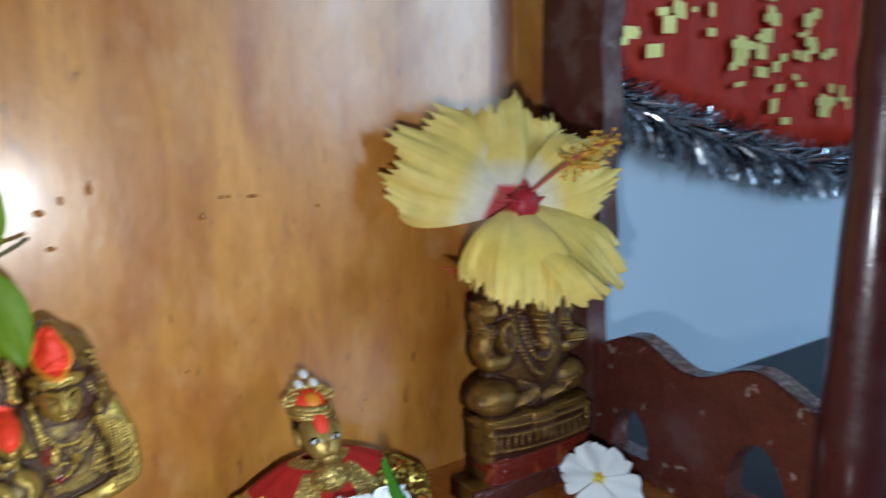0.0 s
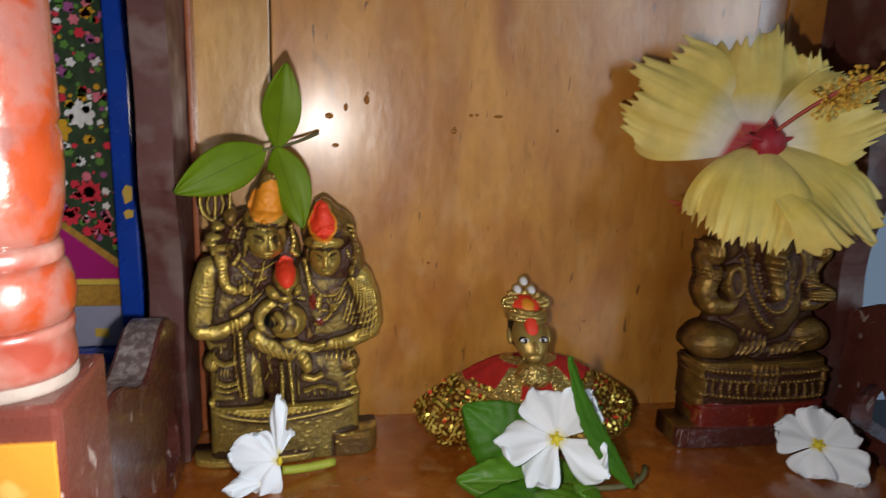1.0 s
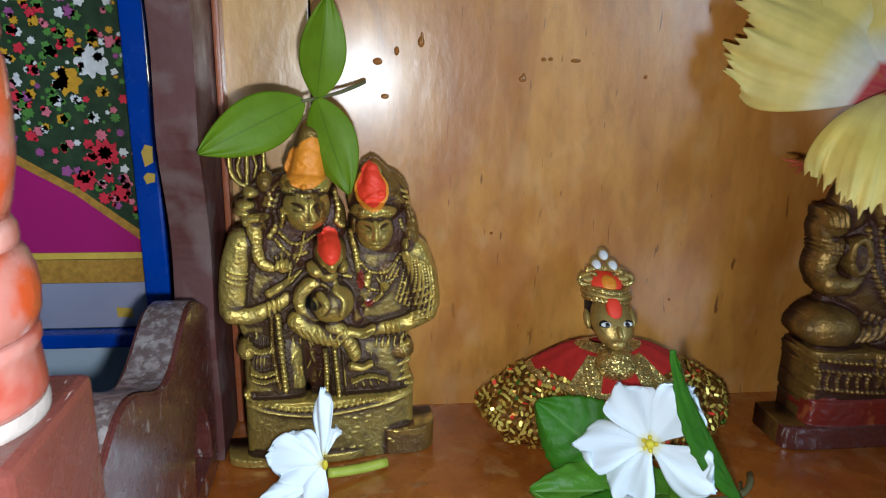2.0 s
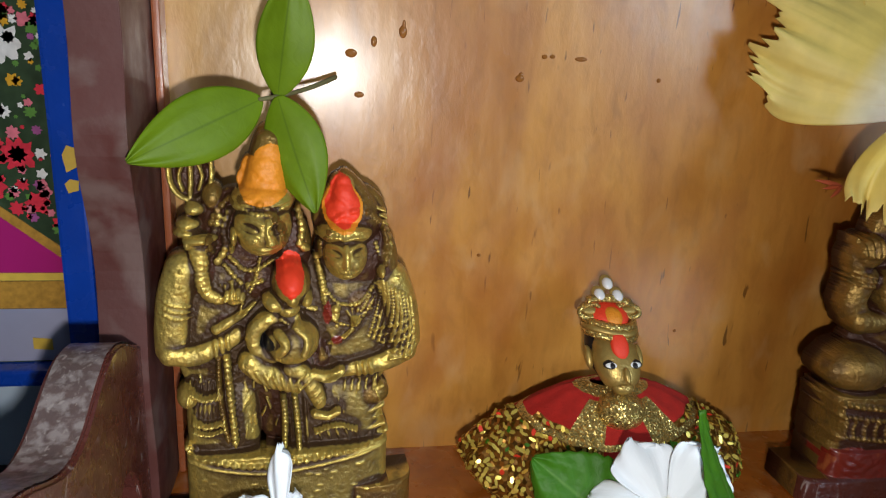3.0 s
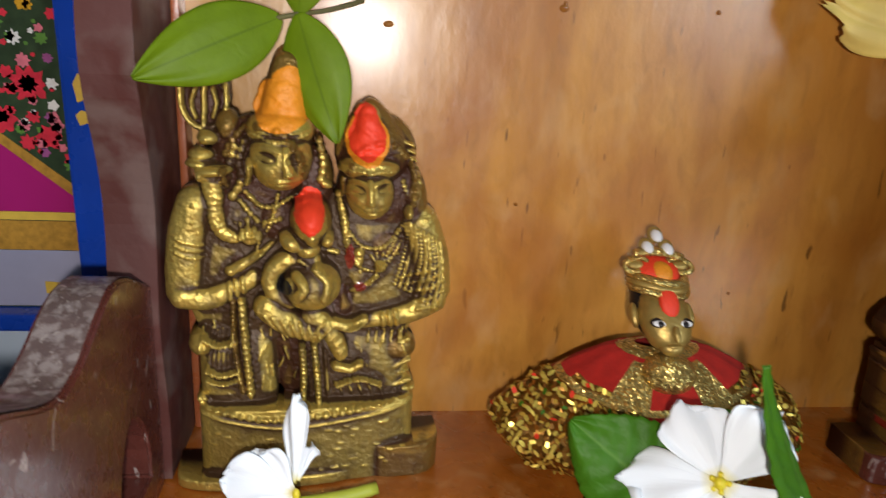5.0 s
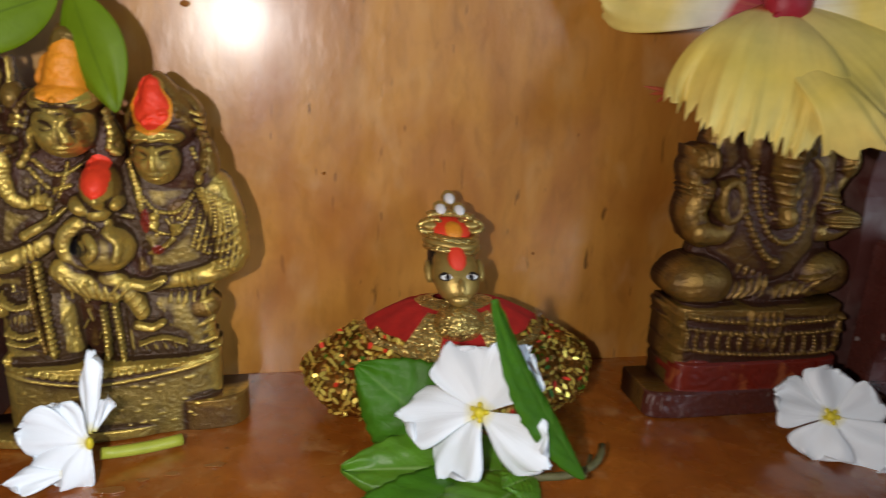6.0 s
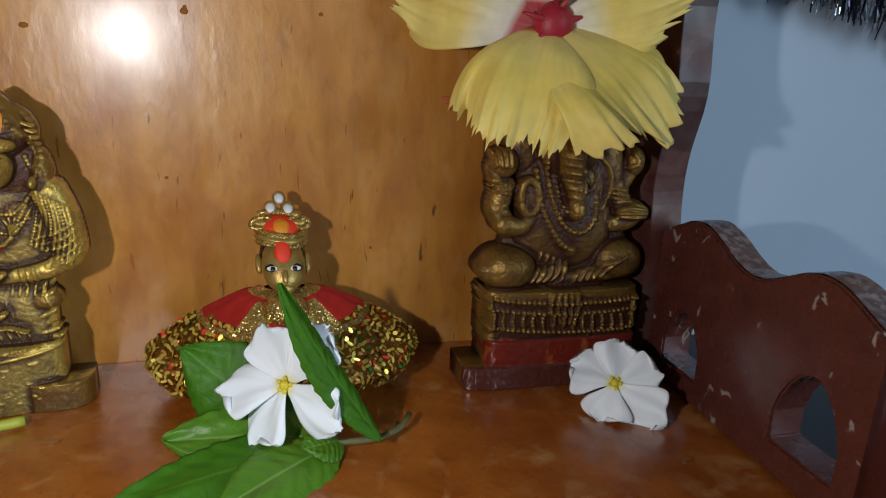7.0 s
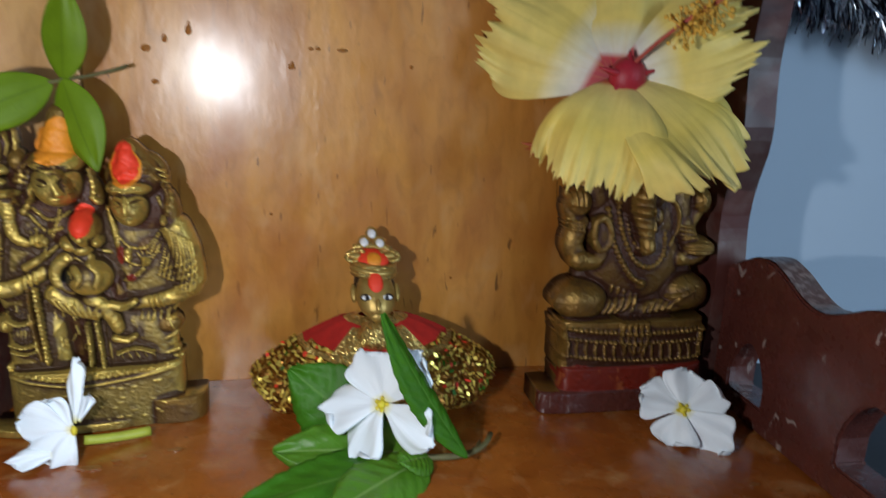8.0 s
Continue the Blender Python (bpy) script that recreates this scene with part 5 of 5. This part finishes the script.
for i, (a, b) in enumerate(zip(rows, rows[1:])):
    for k in range(SEG):
        f = bm.faces.new((a[k], a[(k + 1) % SEG], b[(k + 1) % SEG], b[k]))
        ang = 2 * math.pi * k / SEG
        f.material_index = 0 if i < 11 + 1.5 * math.sin(3 * ang) else 1
        side = min(abs((math.degrees(ang) - c + 180) % 360 - 180) for c in (240, 300))
        if i < 3 or (side < 13 and 3 < i < 11) or 10 < i < 12:
            f.material_index = 2
        f.smooth = True
bm.faces.new(rows[-1][::-1])
SKIRT = len(bm.verts)
# brocade bands over the shoulders, collar
ball(bm, (DX, DY - 0.010, 0.0345), (0.0080, 0.007, 0.0070), 2)
# head, cap and crown
ball(bm, (DX, DY - 0.006, 0.0505), (0.0074, 0.0076, 0.0098), 3, 24)
ball(bm, (DX, DY - 0.001, 0.0520), (0.0080, 0.0076, 0.0105), 7, 20)
ball(bm, (DX + 0.0002, DY - 0.0142, 0.0487), (0.0011, 0.0014, 0.0024), 3, 10)
ball(bm, (DX, DY - 0.0126, 0.0452), (0.0022, 0.0010, 0.0006), 3, 10)
ball(bm, (DX, DY - 0.0100, 0.0435), (0.0036, 0.0030, 0.0026), 3, 12)
ball(bm, (DX, DY - 0.0120, 0.0565), (0.0029, 0.0020, 0.0042), 5, 14)
for sx in (-1, 1):
    ball(bm, (DX + sx * 0.0037, DY - 0.0120, 0.0512), (0.0026, 0.0011, 0.0014), 7, 12)
    ball(bm, (DX + sx * 0.0037, DY - 0.0125, 0.0512), (0.0021, 0.0010, 0.0009), 6, 12)
    ball(bm, (DX + sx * 0.0036, DY - 0.0132, 0.0512), (0.0009, 0.0006, 0.0009), 7, 10)
    ball(bm, (DX + sx * 0.0082, DY - 0.004, 0.0505), (0.0014, 0.0020, 0.0036), 4, 10)
for k in range(3):
    ring = [(DX + 0.0080 * math.cos(a), DY - 0.004 + 0.0078 * math.sin(a), 0.0585 + 0.0017 * k + 0.0006 * math.sin(2 * a)) for a in (2 * math.pi * q / 28 for q in range(29))]
    tube(bm, ring, 0.0012, seg=6, mi=2 if k != 1 else 8)
ball(bm, (DX, DY - 0.0045, 0.0635), (0.0070, 0.0068, 0.0042), 5)
ball(bm, (DX + 0.0002, DY - 0.0085, 0.0640), (0.0035, 0.0035, 0.0030), 9)
for sx in (-1, 1):
    ring = [(DX + sx * 0.0068 + 0.0036 * math.cos(a), DY - 0.007, 0.0655 + 0.0019 * math.sin(a) - 0.0006 * sx * math.cos(a)) for a in (2 * math.pi * q / 20 for q in range(21))]
    tube(bm, ring, 0.0009, seg=6, mi=2)
    ball(bm, (DX + sx * 0.0068, DY - 0.007, 0.0655), (0.0027, 0.0010, 0.0013), 8, 10)
tube(bm, arc((DX - 0.0075, DY - 0.0085, 0.0690), (DX + 0.0075, DY - 0.0085, 0.0680), (0, 0, 0.0012)), 0.0013, seg=6, mi=2)
for x, z in ((-0.0030, 0.0708), (0.0032, 0.0704), (0.0003, 0.0742)):
    ball(bm, (DX + x, DY - 0.0085, z), 0.0018, 10, 14)
    ball(bm, (DX + x, DY - 0.0072, z), (0.0025, 0.0014, 0.0025), 8, 12)
# the head is broad; head and crown lean back
bm.verts.index_update()
for v in bm.verts:
    if v.index >= SKIRT or v.index < 0:
        v.co.x = DX + (v.co.x - DX) * (1.1 if v.co.z < 0.062 else 1.06)
    k = max(0.0, v.co.z - 0.045) / 0.0265
    v.co += Vector((-0.0014 * k, 0.0165 * k, -0.0008 * k))
# sequins sewn on the skirt, each turned its own way
rnd = random.Random(77)
bm.normal_update()
bm.faces.ensure_lookup_table()
for f in [f for f in bm.faces if f.material_index == 1 and f.calc_center_median().y < DY + 0.008]:
    if rnd.random() > 0.72:
        continue
    c, n = f.calc_center_median(), f.normal.copy()
    n *= 1 if n.dot(c - Vector((DX, DY, 0.012))) > 0 else -1
    lift = n * 0.0006
    n = (n + Vector((rnd.gauss(0, 0.35), rnd.gauss(0, 0.35), rnd.gauss(0, 0.35)))).normalized()
    q = n.to_track_quat("Z", "Y") @ Matrix.Rotation(rnd.uniform(0, 6.28), 3, "Z").to_quaternion()
    a, b = rnd.uniform(0.0009, 0.0017), rnd.uniform(0.0005, 0.0009)
    vs = [bm.verts.new(c + lift + q @ Vector((a * math.cos(t), b * math.sin(t), 0))) for t in (math.pi * k / 3 for k in range(6))]
    bm.faces.new(vs).material_index = rnd.choice((11,) * 14 + (5, 12))
for v in bm.verts:
    v.co.z = max(v.co.z, 0.0006)
doll = part("dressed_doll", bm, [M_REDCLOTH, M_GOLDCLOTH, M_GOLDTRIM, M_FACE, M_FACE, M_VERMILION, M_WHITE, M_BLACK, M_FACE, M_TURMERIC, M_PEARL, M_SEQUIN, M_LEAF])
tagged(doll, "small brass crowned doll in red cloth and gold sequin skirt", "doll")


# ---- flowers and leaves ----
def leaf(name, base, tip, normal, width, mat, parent, bend=0.08, cup=0.25, wave=0.0012, seed=1, label="", edge=toothed, quilt=0.0008):
    return part(name, blade(base, tip, normal, width, edge, bend, cup, wave, 0.0, seed, 60, 20, 0.00035, quilt), mat, parent, label)


# hibiscus
hibiscus = thing("hibiscus_flower", 0.171, 0.258, 0.135, "large pale yellow hibiscus with white and crimson throat, resting on statue", "flower")
C = Vector((0.1667, 0.2545, 0.1418))
# tip, the way its width runs, width, bow, ruffle
for k, (tip, across, w, bend, wave) in enumerate((((0.1230, 0.286, 0.1685), (-0.032, 0.007, -0.036), 0.055, 0.10, 0.0030), ((0.1750, 0.268, 0.1865), (0.036, -0.010, 0.002), 0.054, 0.10, 0.0035),
                                                  ((0.2095, 0.237, 0.1605), (0.010, -0.006, -0.035), 0.040, 0.14, 0.0035), ((0.2005, 0.2210, 0.1095), (-0.040, -0.008, -0.006), 0.058, 0.20, 0.0045),
                                                  ((0.1455, 0.2260, 0.1030), (-0.036, 0.022, 0.007), 0.048, 0.22, 0.0045))):
    nrm = Vector(across).cross(Vector(tip) - C)
    nrm *= -1 if nrm.y > 0 else 1
    part("petal", blade(C + Vector((0, -0.0010 * k, 0)), tip, nrm, w, broad_petal, bend, 0.22, wave, 0.13, k + 1, 48, 72, 0.0004), M_HIB if k < 3 else M_HIB_LOW, hibiscus)
P0, P1 = C + Vector((0.001, -0.008, 0.004)), Vector((0.1865, 0.219, 0.1690))
bm = bmesh.new()
ball(bm, C + Vector((0.001, -0.006, -0.0005)), (0.0072, 0.006, 0.0080), 0, 20)
for k in range(5):
    a = 2 * math.pi * k / 5 + 0.3
    tube(bm, arc(C + Vector((0, -0.006, 0)), C + Vector((0.0120 * math.cos(a), -0.0075, 0.0095 * math.sin(a))), (0, -0.002, 0)), 0.0024, 0.0004, 7)
part("throat", bm, M_THROAT, hibiscus, "crimson throat", True)
bm = tube(bmesh.new(), arc(P0, P1, (0, 0, 0.002), 12), 0.0008, 0.0009)
style = part("style", bm, M_STYLE, hibiscus, "slim crimson pistil column")
bm = bmesh.new()
rnd = random.Random(21)
for k in range(110):
    t = rnd.uniform(0.55, 1.0)
    p = P0.lerp(P1, t)
    d = Vector((rnd.gauss(0, 1), rnd.gauss(0, 1), rnd.gauss(0, 1))).normalized() * rnd.uniform(0.004, 0.0085)
    tube(bm, [p, p + d], 0.0002, seg=4)
    ball(bm, p + d, rnd.uniform(0.0006, 0.0010), 0, 6)
part("anther_tuft", bm, M_ANTHER, style, "tuft of yellow anthers")
for k in range(3):
    bs = Vector((0.140, 0.260, 0.1135))
    part("sepal", blade(bs, bs + Vector((-0.0065 - 0.001 * k, -0.004 + 0.003 * k, -0.003 + 0.0022 * k)), (0, -1, 0.3), 0.0014, leaf_shape, 0.1, 0.2, 0, 0, k, 8, 4), M_SEPAL, hibiscus)


def white_flower(name, c, nrm, up, angles, length, width, label, seed, tilt=0.0, droop=0.05):
    """Five blunt petals round a small yellow eye; nrm: the way it faces; angles: degrees from its right, anticlockwise."""
    c, n = Vector(c), Vector(nrm).normalized()
    rt = Vector(up).cross(n).normalized()
    u2 = n.cross(rt)
    fl = thing(name, c.x, c.y, c.z, label, "flower", "white flowers")
    for k, (a, ln) in enumerate(angles):
        d = rt * math.cos(radians(a)) + u2 * math.sin(radians(a))
        tip = c + d * (length * ln) + n * tilt
        twist = n + d.cross(n) * 0.28
        part("petal", blade(c + d * 0.001 + n * 0.0004 * k, tip, twist, width, round_petal, droop, 0.10, 0.0014, 0.09, seed + k, 28, 22, 0.0004), M_JASMINE, fl)
    bm = bmesh.new()
    ball(bm, c + n * 0.0014, (0.0017, 0.0017, 0.0017), 0, 12)
    for k in range(5):
        a = radians(angles[k][0] + 36)
        ball(bm, c + n * 0.0014 + (rt * math.cos(a) + u2 * math.sin(a)) * 0.0022, 0.0008, 0, 8)
    part("eye", bm, M_EYE, fl, "small yellow eye")
    return fl


white_flower("white_flower", (0.074, 0.222, 0.0245), (-0.50, -0.72, 0.44), (0, 0, 1), ((127, 0.92), (62, 0.98), (-22, 1.0), (-108, 0.92), (-163, 1.05)), 0.0240, 0.0195,
             "open white five-petalled flower lying on green leaves", 31)
white_flower("white_flower", (0.1963, 0.2273, 0.0118), (-0.38, -0.68, 0.62), (0, 0, 1), ((87, 0.82), (20, 0.84), (-32, 1.08), (-103, 0.74), (165, 0.86)), 0.0215, 0.0205,
             "white five-petalled flower fallen on the shelf before the elephant statue", 41)
side = thing("white_flower", -0.042, 0.2375, 0.001, "crumpled white flower seen sideways on a yellow-green stalk", "flower", "white flowers")
E0 = Vector((-0.0358, 0.2378, 0.0125))
for k, (base, tip, nrm, w, bend) in enumerate(((E0, (-0.0556, 0.2415, 0.0160), (-0.2, -0.95, 0.25), 0.0165, 0.16), (E0, (-0.0515, 0.2375, 0.0060), (-0.1, -0.85, 0.45), 0.0165, 0.16),
                                               ((-0.041, 0.2350, 0.0050), (-0.0560, 0.2325, 0.0042), (0.0, -0.75, 0.65), 0.0085, 0.10), (E0, (-0.0425, 0.2335, 0.0012), (-0.2, -0.95, 0.2), 0.0140, 0.12),
                                               (E0, (-0.0465, 0.2440, 0.0215), (-0.3, -0.95, 0.0), 0.0125, 0.12), (E0 + Vector((-0.0005, 0.003, 0.001)), (-0.0358, 0.2488, 0.0362), (-0.4, -0.9, 0.1), 0.0085, 0.05),
                                               (E0 + Vector((0.001, 0.004, 0.001)), (-0.0310, 0.2445, 0.0235), (0.5, -0.8, 0.1), 0.0060, -0.15))):
    part("petal", blade(base, tip, nrm, w, round_petal, bend, 0.30, 0.0018, 0.09, 51 + k, 26, 18, 0.0004), M_JASMINE, side)
bm = bmesh.new()
ball(bm, E0 + Vector((0.0008, -0.0012, 0.0005)), (0.0011, 0.0012, 0.0019), 0, 12)
part("eye", bm, M_EYE, side, "small yellow eye")
bm = tube(bmesh.new(), arc((-0.0345, 0.2440, 0.0048), (-0.0134, 0.2530, 0.0024), (0, 0, -0.0006)), 0.0018, 0.0019, 10)
part("stalk", bm, M_STALK, side, "yellow-green stalk", True)

# three-part leaf on the brass crown
bel = thing("trifoliate_leaf", -0.036, 0.266, 0.134, "green three-part leaf laid against the statue's crown", "leaf")
J = Vector((-0.0360, 0.2668, 0.1340))
leaf("leaflet", J + Vector((-0.0045, 0.0015, -0.0010)), (-0.0721, 0.2489, 0.1178), (0.25, -0.93, 0.20), 0.0185, M_BEL, bel, 0.08, 0.12, 0.0008, 61, "", leaf_shape, 0.0)
leaf("leaflet", J, (-0.0312, 0.2610, 0.1668), (-0.2, -1, 0.1), 0.0158, M_BEL, bel, 0.05, 0.16, 0.0006, 62, "", leaf_shape, 0.0)
leaf("leaflet", J + Vector((0, -0.0012, 0.0002)), (-0.0257, 0.2600, 0.1026), (-0.25, -0.95, 0.1), 0.0172, M_BEL, bel, 0.06, 0.25, 0.0006, 63, "", leaf_shape, 0.0)
bm = tube(bmesh.new(), arc(J + Vector((-0.0055, 0.0015, -0.0012)), J, (0, 0, 0)), 0.0007, 0.0007, 6)
tube(bm, arc(J, (-0.0198, 0.2885, 0.1389), (0, 0, -0.0006)), 0.0006, 0.0008, 6)
part("stem", bm, M_STEM, bel, "", True)

# leafy sprig in front of the doll
sprig = thing("leafy_sprig", 0.092, 0.222, 0.002, "green leafy sprig lying before the doll", "sprig")
bm = tube(bmesh.new(), arc((0.117, 0.230, 0.0052), (0.088, 0.2205, 0.0030), (0.004, -0.006, 0)), 0.0011, 0.0013, 8)
tube(bm, arc((0.112, 0.2270, 0.0040), (0.1038, 0.2122, 0.0073), (0, 0, -0.001)), 0.0006, 0.0005, 6)
part("stem", bm, M_STEM, sprig, "brown-green stem", True)
leaf("leaf", (0.090, 0.2210, 0.0032), (0.0345, 0.2260, 0.0060), (0.05, -0.55, 0.85), 0.030, M_LEAF_SPRIG, sprig, 0.10, 0.18, 0.0018, 71)
leaf("leaf", (0.091, 0.2190, 0.0030), (0.0230, 0.1960, 0.0030), (0.0, -0.25, 1.0), 0.029, M_LEAF, sprig, 0.05, 0.12, 0.0014, 72)
leaf("leaf", (0.090, 0.2185, 0.0034), (0.0530, 0.1900, 0.0034), (0.1, -0.3, 1.0), 0.026, M_LEAF_SPRIG, sprig, 0.05, 0.15, 0.0014, 76)
leaf("leaf", (0.074, 0.2280, 0.0060), (0.0400, 0.2440, 0.0300), (-0.25, -0.85, 0.45), 0.033, M_LEAF, sprig, 0.05, 0.15, 0.0014, 73)
leaf("leaf", (0.1040, 0.2120, 0.0070), (0.0720, 0.2110, 0.0635), (0.72, -0.65, 0.25), 0.014, M_LEAF, sprig, -0.06, 0.45, 0.0010, 74, "upright folded leaf")
leaf("leaf", (0.092, 0.2200, 0.0030), (0.0780, 0.2080, 0.0090), (0.0, -0.5, 0.85), 0.014, M_LEAF_SPRIG, sprig, 0.08, 0.2, 0.0008, 75)

# dried stains on the floor board
floor_stain = [(-0.002, 0.241, 0.0034, 0.0015), (-0.014, 0.238, 0.0022, 0.0011), (-0.030, 0.232, 0.0050, 0.0016), (0.207, 0.192, 0.0020, 0.0012), (0.214, 0.188, 0.0018, 0.0009), (-0.022, 0.236, 0.0018, 0.0010)]
for k, (x, y, rx, ry) in enumerate(floor_stain):
    rnd = random.Random(90 + k)
    bm = bmesh.new()
    f = bm.faces.new([bm.verts.new((x + rx * rnd.uniform(0.55, 1.2) * math.cos(a), y + ry * rnd.uniform(0.55, 1.2) * math.sin(a), 0.0002)) for a in (2 * math.pi * q / 14 for q in range(14))])
    g = bmesh.ops.extrude_face_region(bm, geom=[f])
    bmesh.ops.translate(bm, vec=(0, 0, 0.0003), verts=[v for v in g["geom"] if isinstance(v, bmesh.types.BMVert)])
    bmesh.ops.recalc_face_normals(bm, faces=bm.faces[:])
    tagged(part("dried_stain", bm, M_STRIP), "small dark dried stain on the floor board", "stain", "floor stains")
